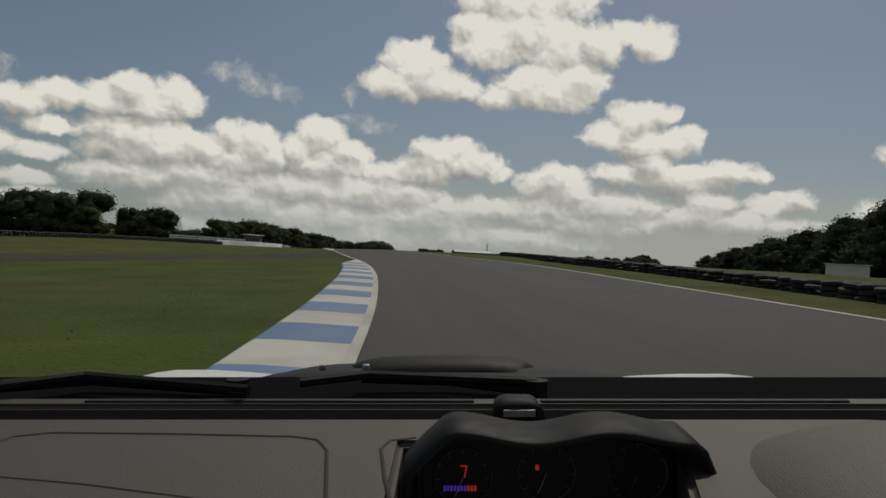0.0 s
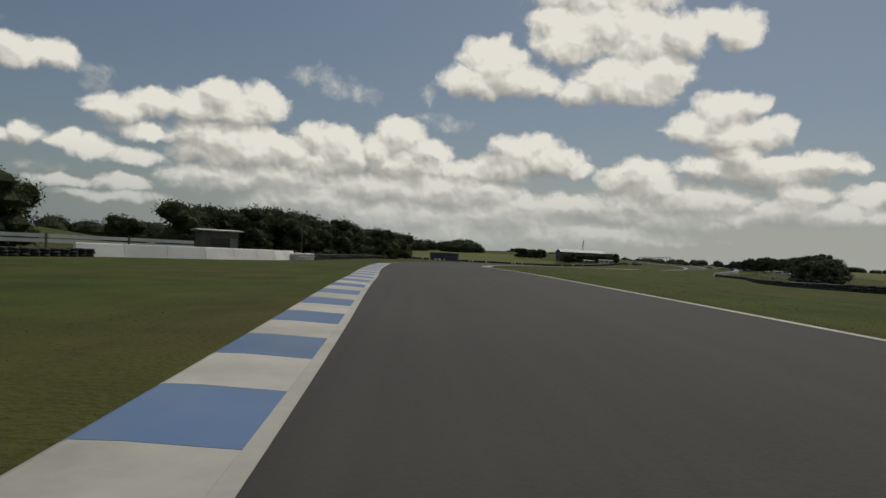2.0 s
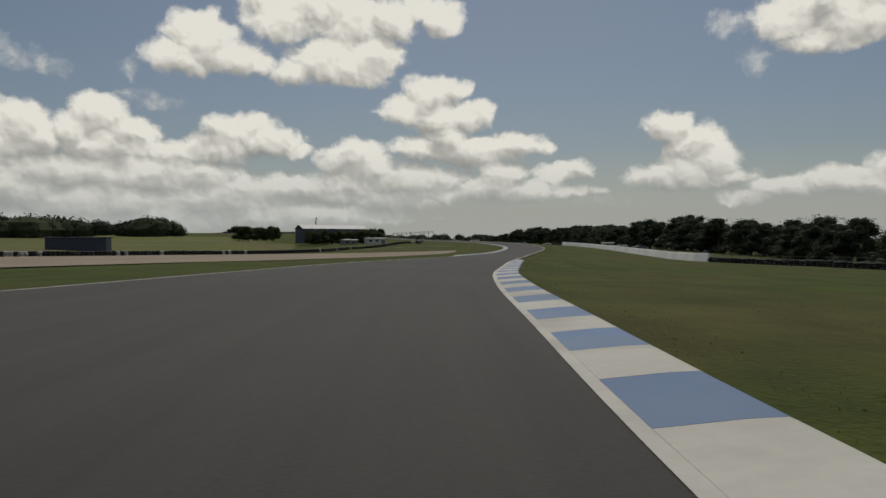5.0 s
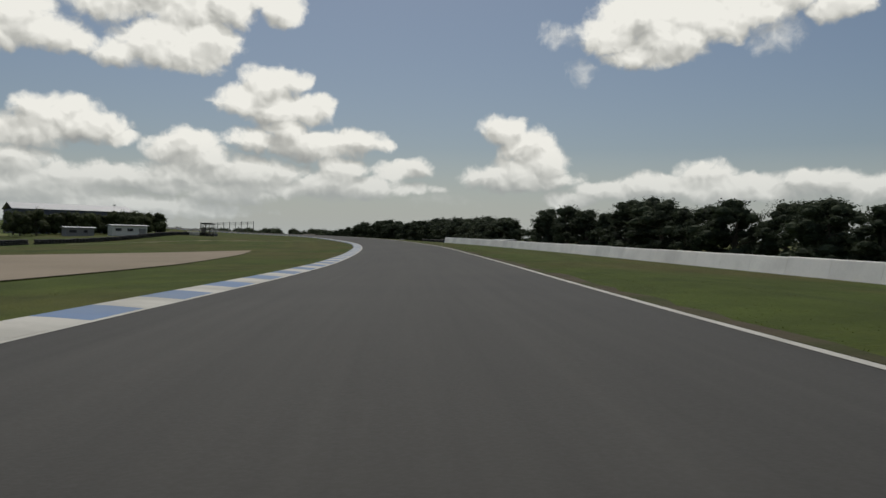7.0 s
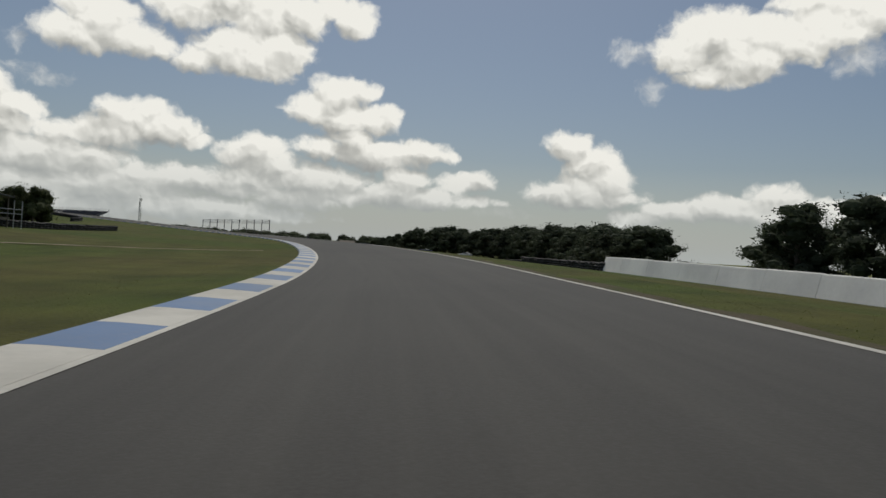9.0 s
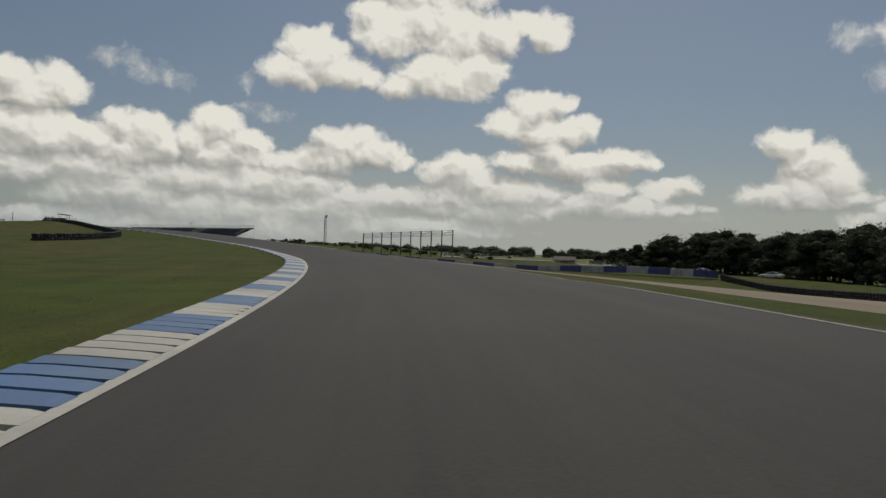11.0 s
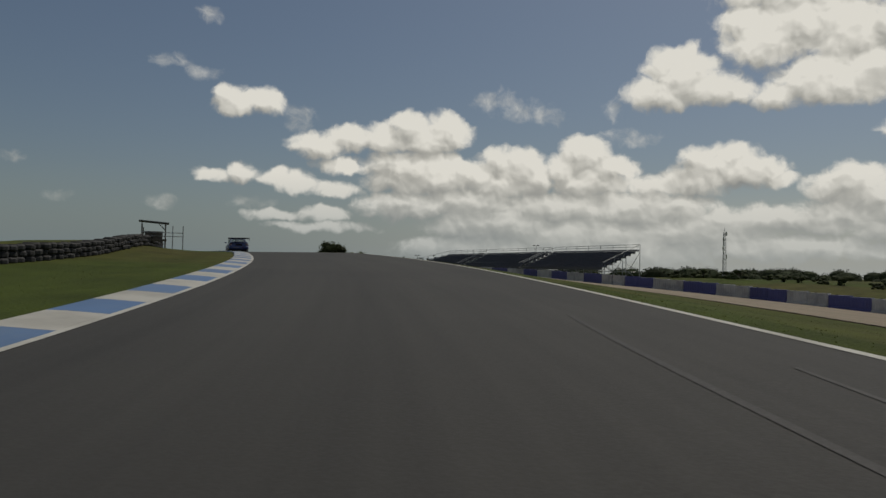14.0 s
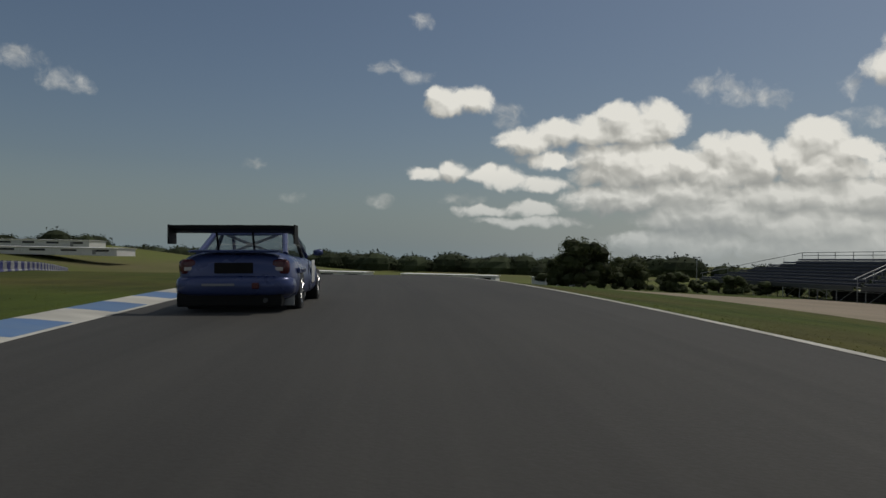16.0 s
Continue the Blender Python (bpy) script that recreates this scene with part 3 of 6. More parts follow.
def under_trap(s, u):
    """The sheet lies lower where gravel fills it."""
    return 0.4 if 419 < s < 630 and bar_g(s) + 0.5 < u < near_r(s) - 0.2 else 0.0


def ground_dz(i, n):
    if i in (0, n - 1):
        return -1.6
    i -= 8
    return -0.06 if 11 < i < 15 else (-0.02 if i in (11, 15) else 0.012 * ((i * 7) % 3 - 1))


tagged(new("ground", strip("ground", -60, 900, 2.0, ground_cols, GRASS, ground_dz, True, under_trap)), "mown green grass beside the race track, brown in patches", "grass", kind="structure")


def far_country():
    xs = np.unique(np.concatenate([np.linspace(-3800, -420, 12), np.arange(-420, 560, 20), np.linspace(560, 3800, 12)]))
    ys = np.unique(np.concatenate([np.linspace(-3000, -200, 9), np.arange(-200, 1100, 20), np.linspace(1100, 4600, 12)]))
    verts = []
    for y in ys:
        for x in xs:
            dd = (LX - x) ** 2 + (LY - y) ** 2
            d, i = math.sqrt(dd.min()), int(dd.argmin())
            w = reach(LS[i], (x - LX[i]) * -LHY[i] + (y - LY[i]) * LHX[i])
            verts.append((x, y, level(x, y) - 2.2 * max(0.0, min(1.0, (w + 6 - d) / 16))))
    n = len(xs)
    faces = [(j * n + i, j * n + i + 1, (j + 1) * n + i + 1, (j + 1) * n + i) for j in range(len(ys) - 1) for i in range(n - 1)]
    return mesh_of("far_country", verts, faces, FIELD, smooth=True)


tagged(new("far_country", far_country()), "gently rolling green pasture out to the horizon", "pasture", kind="structure")


def road_cols(s):
    l, r = LEFT(s), RIGHT(s)
    return [r + (l - r) * k / 8 for k in range(9)]


tagged(new("road", strip("road", -60, 900, 1.5, road_cols, ASPHALT, lambda i, n: 0.02)), "grey worn asphalt race track surface", "road", kind="structure")


def line_strip(name, s0, s1, edge, off, width):
    return strip(name, s0, s1, 1.0, lambda s: [edge(s) + off - width / 2, edge(s) + off + width / 2], PAINT, lambda i, n: 0.026)


for s0, s1, edge, off in ((-60, 128, RIGHT, 0.08), (238, 900, RIGHT, 0.08), (-60, 150, LEFT, -0.05), (150, 272, LEFT, -0.08), (272, 900, LEFT, -0.05), (128, 238, RIGHT, 0.05)):
    tagged(new("edge_line", line_strip("edge_line", s0, s1, edge, off, 0.13)), "worn white painted line along the track edge", "road line", kind="structure")


# dark tyre marks on the asphalt
def skid(s0, s1, u0, bend, w):
    rnd = random.Random(int(s0 * 7 + s1))
    ph = rnd.uniform(0, 6)

    def cols(s):
        k = (s - s0) / (s1 - s0)
        u = u0 + bend * k * k + 0.05 * math.sin(ph + s * 0.35)
        ww = 0.6 * w * (0.25 + 0.75 * math.sin(math.pi * min(0.97, max(0.03, k))) ** 0.5)
        return [u - ww / 2, u + ww / 2]
    return strip("tyre_mark", s0, s1, 0.7, cols, RUBBER, lambda i, n: 0.0245)


for a in ((138, 146, 3.6, 2.2, 0.16), (139, 147, 4.2, 2.0, 0.14), (112, 121, -3.2, 0.8, 0.13), (441, 455, -3.4, -1.3, 0.16), (444, 460, -2.2, -1.6, 0.16), (430, 446, -3.8, -0.8, 0.15),
          (438, 452, -4.6, -0.7, 0.12), (505, 516, -2.6, -0.6, 0.16), (511, 520, -2.0, -0.5, 0.14)):
    tagged(new("tyre_mark", skid(*a)), "dark rubber tyre mark on the asphalt", "tyre mark", group="tyre marks", kind="structure")

# bare and worn earth beside the edge
for s0, s1, u0, w in ((55, 62, 0.06, 0.3), (150, 205, 0.1, 0.5)):
    rnd = random.Random(3)
    jit = [rnd.uniform(0.5, 1.0) for _ in range(400)]
    tagged(new("soil_patch", strip("soil_patch", s0, s1, 1.0, lambda s: [LEFT(s) + u0, LEFT(s) + u0 + w * 0.5 * jit[int(s)], LEFT(s) + u0 + w * jit[int(s) + 3]], SOIL,
                                   lambda i, n: (0.012, 0.03, 0.012)[i])), "brown bare earth worn beside the track", "soil", kind="structure")
for s0, s1, w in ((150, 270, 0.45), (262, 440, 0.6)):
    rnd = random.Random(9)
    jit2 = [rnd.uniform(0.3, 1.0) for _ in range(600)]
    edge = LEFT if s0 == 150 else (lambda s: RIGHT(s) - 0.05)
    sg = 1 if s0 == 150 else -1
    cols = (lambda s: [LEFT(s) + 0.02, LEFT(s) + 0.45 * jit2[int(s)]]) if sg > 0 else (lambda s: [RIGHT(s) - 0.6 * jit2[int(s)], RIGHT(s) - 0.02])
    tagged(new("soil_patch", strip("soil_patch", s0, s1, 1.0, cols, SOIL, lambda i, n: 0.022)), "brown bare earth worn beside the track", "soil", kind="structure")

# gravel traps
near_l = table([(203, 26), (219, 19), (238, 12.6), (264, 10), (300, 10.4), (320, 11.4), (333, 12.6), (900, 12.6)], 2)
far_l = table([(203, 27), (222, 40), (255, 46), (290, 35), (312, 24), (333, 13.0), (900, 13.0)], 2)
tagged(new("gravel_trap", strip("gravel_trap", 204, 333, 1.5, lambda s: [near_l(s) + (far_l(s) - near_l(s)) * k / 8 for k in range(9)], GRAVEL, lambda i, n: 0.05)),
       "broad tan gravel run-off beside the bend", "gravel trap", kind="structure")
def trap_cols(s):
    a, b = bar_g(s) + 0.3, near_r(s)
    return [a + (b - a) * (1 - (1 - k / 18) ** 2.2) for k in range(18)] + [b - 0.5, b]


tagged(new("gravel_trap", strip("gravel_trap", 418, 631, 1.5, trap_cols, GRAVEL, lambda i, n: -0.04 if i == n - 1 else 0.0)),
       "tan gravel strip in front of the plastic barrier", "gravel trap", kind="structure")


def lane(name, pts, width, mat, dz):
    """A narrow sheet laid on the ground along points in plan."""
    verts, faces = [], []
    for x, y, rz in along_points(pts, 1.0):
        n = Vector((-math.sin(radians(rz)), math.cos(radians(rz)), 0))
        for k in range(7):
            q = Vector((x, y, 0)) + n * width * (k / 6 - 0.5)
            verts.append((q.x, q.y, ground_z(q.x, q.y) + dz))
    for i in range(len(verts) // 7 - 1):
        faces += [(i * 7 + k, i * 7 + 7 + k, i * 7 + 8 + k, i * 7 + 1 + k) for k in range(6)]
    return mesh_of(name, verts, faces, mat, smooth=True)


def lanes():
    verts, faces = [], []
    us = [LEFT(47) - 0.02, LEFT(47) + 0.2, 1.4, 1.9, 3, 4.5, 6.5, 9, 12, 15, 18, 22, 26, 31, 36, 42]
    for u in us:
        mid = float(np.interp(u, [1, 4, 7, 14, 21, 42], [48.5, 43.5, 38.5, 26, 10, -44]))
        for k in range(9):
            s = mid + 11.0 * (k / 8 - 0.5) + 0.5 * math.sin(u * 1.3 + k)
            verts.append(spot(s, max(u, LEFT(s) - 0.02), -0.02 if k in (0, 8) else (0.012 if u < LEFT(s) + 0.1 else 0.035)))
    for i in range(len(us) - 1):
        faces += [(i * 9 + k, i * 9 + k + 1, i * 9 + 10 + k, i * 9 + 9 + k) for k in range(8)]
    tagged(new("service_road", mesh_of("service_road", verts, faces, DIRT, smooth=True)), "dark dirt access lane crossing the grass to the track", "dirt lane", kind="structure")
    tagged(new("footpath", lane("footpath", [(28, 346), (36, 352), (46.4, 359.8), (55.8, 366.6), (66, 371)], 0.5, GRAVEL, 0.03)), "thin pale path across the infield grass", "path", kind="structure")


# ---- kerbs, block by block ----
def kerb(label, s0, s1, side, width, length, ribs=None, lead=6.0, plain=6.0):
    """side +1: outside the left edge, -1: outside the right edge. It starts as a plain white wedge."""
    edge = LEFT if side > 0 else RIGHT
    root = thing("kerb", label, "kerb", kind="structure")
    k, s = 0, s0
    while s < s1:
        ribbed = ribs and ribs[0] <= s < ribs[1]
        ln = length / 4 if ribbed else length
        paint = PAINT if (k // (4 if ribbed else 1)) % 2 == 0 or s - s0 < plain or s1 - s < 4 else BLUE
        gap = 0.13 if ribbed else 0.008
        verts = []
        base = spot(s + ln / 2, edge(s + ln / 2))
        prof = [(0.0, -0.03), (0.0, 0.028), (0.12, 0.036), (0.65, 0.075), (0.95, 0.085), (1.0, 0.07), (1.03, -0.05)]
        for e, q in enumerate((s + gap / 2, s + ln - gap / 2)):
            taper = max(0.04, min(1.0, (q - s0) / lead, (s1 + ln - q) / 6))
            for f, h in prof:
                lift = 0.012 * e if ribbed and h > 0.03 else 0.0
                verts.append(spot(q, edge(q) + side * width * taper * f, h * (0.4 + 0.6 * taper) + lift) - base)
        n = len(prof)
        faces = [(i, i + 1, n + i + 1, n + i) for i in range(n - 1)]
        faces += [tuple(range(n))[::-1], tuple(range(n, 2 * n))]
        if side > 0:
            faces = [f[::-1] for f in faces]
        part("kerb_block", mesh_of("kerb_block", verts, faces, paint), root, Matrix.Translation(base))
        s += ln
        k += 1
    return root


def kerbs():
    kerb("blue and white painted concrete kerb blocks edging the asphalt", -14, 35, 1, 0.92, 1.4)
    kerb("blue and white painted concrete kerb with a plain white lead-in", 60, 136, 1, 0.85, 1.4, lead=11.0, plain=12.0)
    kerb("blue and white painted concrete kerb round the bend apex", 130, 242, -1, 0.78, 1.45)
    kerb("long blue and white kerb, saw-toothed over the climb", 266, 640, 1, 0.82, 1.75, ribs=(408, 494))


# ---- barriers ----
def tyre_stack_mesh(name, mat, seed, rows=3, r=0.30, h=0.19):
    rnd = random.Random(seed)
    verts, faces = [], []
    n = 12
    for k in range(rows):
        ox, oy = rnd.uniform(-0.05, 0.05), rnd.uniform(-0.06, 0.06)
        prof = [(r * 0.55, 0.03), (r * 0.8, 0.0), (r, 0.05), (r, h - 0.05), (r * 0.8, h), (r * 0.55, h - 0.03)]
        b = len(verts)
        for i in range(n):
            a = 2 * math.pi * i / n
            for q, z in prof:
                verts.append((ox + q * math.cos(a), oy + q * math.sin(a), k * h + z))
        for i in range(n):
            for j in range(6):
                if j == 5 and k < rows - 1:
                    continue
                faces.append((b + i * 6 + j, b + ((i + 1) % n) * 6 + j, b + ((i + 1) % n) * 6 + (j + 1) % 6, b + i * 6 + (j + 1) % 6))
    return mesh_of(name, verts, faces, mat, smooth=False)


STACKS = [tyre_stack_mesh("tyre_stack", TYRE, i) for i in range(4)]
STACKS_WHITE = [tyre_stack_mesh("tyre_stack", TYRE_WHITE, 10 + i) for i in range(3)]


def tyre_wall(label, s0, s1, u_of, meshes, spacing=0.62, tall=1.0):
    root = thing("tyre_wall", label, "tyre barrier")
    rnd = random.Random(int(s0))
    s = s0
    while s < s1:
        p = spot(s, u_of(s), -0.02)
        q = spot(s + 0.5, u_of(s + 0.5))
        run = math.hypot(q.x - p.x, q.y - p.y) / 0.5
        part("tyre_stack", rnd.choice(meshes), root, Matrix.Translation(p) @ pose(0, 0, 0, rnd.uniform(-4, 4), rnd.uniform(-4, 4), rnd.uniform(0, 360)) @ Matrix.Diagonal((1, 1, tall * rnd.uniform(0.92, 1.06), 1)))
        s += spacing / run
    return root


def tyre_walls():
    tyre_wall("stacked black tyre wall along the grass bank", -16, 96, bar_r, STACKS, 0.64, 0.66)
    tyre_wall("stacked black tyre wall behind the infield grass", 96, 266, bar_r, STACKS, 0.66, 0.9)
    tyre_wall("stacked black tyre wall beyond the white wall", 383, 404, bar_r, STACKS, 0.64, 0.9)
    left_a = table([(20, 31), (60, 26), (100, 21.5), (115, 18.2), (900, 18)], 3)
    tyre_wall("low dark tyre wall across the far field", 22, 114, left_a, STACKS, 0.66, 0.8)
    left_b = table([(126, 12.6), (134, 12.0), (145, 13.8), (157, 15.7), (168, 17.6), (195, 24.5), (215, 36), (239, 50), (900, 60)], 3)
    tyre_wall("short stack of white painted tyres beside the wall", 131.6, 137.6, left_b, STACKS_WHITE, 0.6, 1.05)
    tyre_wall("long stacked black tyre wall below the trees", 137.6, 236, left_b, STACKS, 0.62, 0.95)
    left_e = table([(236, 49.5), (262, 47.5), (290, 40), (320, 36.5), (347, 36.5), (900, 36.5)], 3)
    tyre_wall("black tyre wall with pale painted stacks behind the gravel", 237, 347, left_e, STACKS * 2 + STACKS_WHITE[:1], 0.64, 1.0)
    left_c = table([(484, 21), (496, 17), (505, 14.6), (514, 12.6), (526, 11.6), (545, 9.9), (567, 9.2), (575, 9.4), (900, 9.4)], 2)
    tyre_wall("black tyre wall curving round the marshal mound", 486, 574, left_c, STACKS, 0.6, 1.1)
    left_d = table([(350, 36), (361, 33), (381, 27.2), (388, 24), (410, 20.5), (428, 18), (900, 18)], 3)
    tyre_wall("black tyre wall along the top of the grass slope", 348, 386, left_d, STACKS, 0.64, 0.9)
    tyre_wall("black tyre wall bending over the grass rise", 391, 428, left_d, STACKS, 0.64, 0.9)
    wt = thing("tyre_wall", "white painted tyre wall between black ones", "tyre barrier")
    for k in range(8):
        p = spot(386.4 + 0.6 * k, left_d(386.4 + 0.6 * k))
        part("tyre_stack", STACKS_WHITE[k % 3], wt, Matrix.Translation(p) @ pose(0, 0, 0, 0, 0, 40 * k))


def wall_panels(label, s0, s1, u_of, height, length=3.0, thick=0.22):
    """A concrete wall of separate panels whose face leans back."""
    root = thing("concrete_wall", label, "concrete wall")
    s = s0
    rnd = random.Random(5)
    while s < s1:
        a, b = spot(s, u_of(s), -0.15), spot(s + length - 0.02, u_of(s + length - 0.02), -0.15)
        d = b - a
        nrm = Vector((-d.y, d.x, 0)).normalized()
        if u_of(s) < 0:
            nrm = -nrm
        h = height + 0.15 + rnd.uniform(-0.015, 0.015)
        prof = [(-0.20, 0), (-0.19, 0.16), (0.02, h - 0.04), (0.05, h), (thick - 0.03, h), (thick, h - 0.03), (thick, 0)]
        verts = [nrm * o + Vector((0, 0, z)) for o, z in prof] + [d + nrm * o + Vector((0, 0, z)) for o, z in prof]
        n = len(prof)
        faces = [(i, (i + 1) % n, n + (i + 1) % n, n + i) for i in range(n)] + [tuple(range(n))[::-1], tuple(range(n, 2 * n))]
        me = mesh_of("wall_panel", verts, faces, CONCRETE)
        bm = bmesh.new()
        bm.from_mesh(me)
        bmesh.ops.recalc_face_normals(bm, faces=bm.faces)
        bm.to_mesh(me)
        bm.free()
        part("wall_panel", me, root, Matrix.Translation(a))
        s += length
    return root


def walls():
    wall_panels("long white concrete safety wall, stained in places", 266, 381, bar_r, 0.86)
    wl = table([(100, 27), (115, 18.2), (121, 14.6), (127, 12.6), (900, 12.6)], 1)
    wall_panels("white concrete wall at the edge of the grass", 113.5, 131, wl, 0.75, 2.4)


def barrier_unit(mat):
    """A hollow plastic barrier block with ribs, foot flares and a top lip."""
    bm = bmesh.new()
    box(bm, (0, 0, 0.49), (1.96, 0.42, 0.98), bevel=0.06)
    box(bm, (0, 0, 0.1), (1.98, 0.62, 0.2), bevel=0.05)
    box(bm, (0, 0, 0.985), (1.9, 0.48, 0.06), bevel=0.02)
    for k in range(-3, 4):
        box(bm, (k * 0.27, 0, 0.56), (0.09, 0.5, 0.66), bevel=0.03)
    return finish("barrier_block", bm, mat)


BARRIER_LINE = [(137, 508), (129, 519), (118, 527.5), (104, 533.5), (92, 545), (78, 562), (68, 571.5), (57, 580), (43, 597), (31.3, 606.7)]


def along_points(pts, gap):
    """Places and headings every gap metres along a line in plan."""
    p = np.array(pts, float)
    k = np.concatenate([[0], np.cumsum(np.hypot(*np.diff(p, axis=0).T))])
    out = []
    for q in np.arange(0, k[-1], gap):
        a = [float(np.interp(q, k, p[:, i])) for i in (0, 1)]
        b = [float(np.interp(min(q + gap, k[-1]), k, p[:, i])) for i in (0, 1)]
        out.append((a[0], a[1], math.degrees(math.atan2(b[1] - a[1], b[0] - a[0]))))
    return out


def plastic_barrier():
    blue, white = barrier_unit(PLASTIC_BLUE), barrier_unit(PLASTIC_WHITE)
    cap = box_mesh("cap", (0.12, 0.12, 0.06), BLACK, 0.015)
    for k, (x, y, rz) in enumerate(along_points(BARRIER_LINE, 2.0)):
        colour = (k // 2) % 2
        root = thing("barrier_block", ("white" if colour else "purple-blue") + " plastic water barrier block in a long row", "barrier",
                     pose(x, y, ground_z(x, y) - 0.02, 0, 0, rz + 2 * math.sin(k * 3.1)) @ Matrix.Diagonal((1, 1, 1.15, 1)), group="plastic barrier row")
        part("shell", white if colour else blue, root)
        part("cap", cap, root, Matrix.Translation((0.3, 0, 1.01)))
    for name, pts in (("black tyre wall at the end of the gravel", [(118, 425), (127, 452), (134, 480), (137.5, 506)]), ("dark tyre wall below the grandstands", [tuple(spot(s, u).xy) for s, u in ((607, -40.8), (618, -42.0), (630, -42.2))])):
        root = thing("tyre_wall", name, "tyre barrier")
        for k, (x, y, rz) in enumerate(along_points(pts, 0.7)):
            part("tyre_stack", STACKS[k % 4], root, pose(x, y, ground_z(x, y) - 0.03, 0, 0, k * 50) @ Matrix.Diagonal((1.15, 1.15, 1.5, 1)))
    # low kerb-coloured blocks past the crest
    k, s = 0, 598.0
    while s < 662:
        u = 15.5 + (s - 598) * 0.22
        a, b = spot(s, u), spot(s + 1.2, u + 0.27)
        rz = math.degrees(math.atan2(b.y - a.y, b.x - a.x))
        colour = k % 2
        root = thing("barrier_block", ("white" if colour else "blue") + " plastic barrier block on the infield grass", "barrier", Matrix.Translation(a) @ pose(0, 0, 0, 0, 0, rz) @ Matrix.Diagonal((0.6, 0.6, 0.55, 1)), group="infield barrier row")
        part("shell", white if colour else blue, root)
        part("cap", cap, root, Matrix.Translation((0.3, 0, 1.01)))
        k += 1
        s += 1.2


# ---- trees ----
def clump(verts, faces, c, r, rnd, flat=1.0, n=7):
    """A tuft of small leaf blades round c."""
    for _ in range(n):
        d = Vector((rnd.gauss(0, 1), rnd.gauss(0, 1), rnd.gauss(0, 0.8) * flat))
        d.normalize()
        p = c + d * r * rnd.uniform(0.3, 1.0)
        t = d.cross(Vector((rnd.gauss(0, 1), rnd.gauss(0, 1), rnd.gauss(0, 1)))).normalized() * r * rnd.uniform(0.4, 0.75)
        w = (d * 0.6 + Vector((rnd.gauss(0, 0.5), rnd.gauss(0, 0.5), rnd.gauss(0, 0.5)))) * r * rnd.uniform(0.5, 0.9)
        b = len(verts)
        verts += [p - t, p + t * 0.3 + w * 0.3, p + t, p + w]
        faces.append((b, b + 1, b + 2, b + 3))


def heart(verts, faces, c, r, rnd):
    """A small knotted lump of inner twigs and leaves."""
    b = len(verts)
    for q, w in ((-0.6, 0.75), (0.0, 1.0), (0.6, 0.75)):
        verts += [c + Vector((r * w * rnd.uniform(0.7, 1.15) * math.cos(a * 1.047), r * w * rnd.uniform(0.7, 1.15) * math.sin(a * 1.047), r * q * rnd.uniform(0.8, 1.1))) for a in range(6)]
    verts += [c - Vector((0, 0, r * 0.9)), c + Vector((0, 0, r * 0.95))]
    faces += [(b + i * 6 + a, b + i * 6 + (a + 1) % 6, b + i * 6 + 6 + (a + 1) % 6, b + i * 6 + 6 + a) for i in range(2) for a in range(6)]
    faces += [(b + (a + 1) % 6, b + a, b + 18) for a in range(6)] + [(b + 12 + a, b + 12 + (a + 1) % 6, b + 19) for a in range(6)]


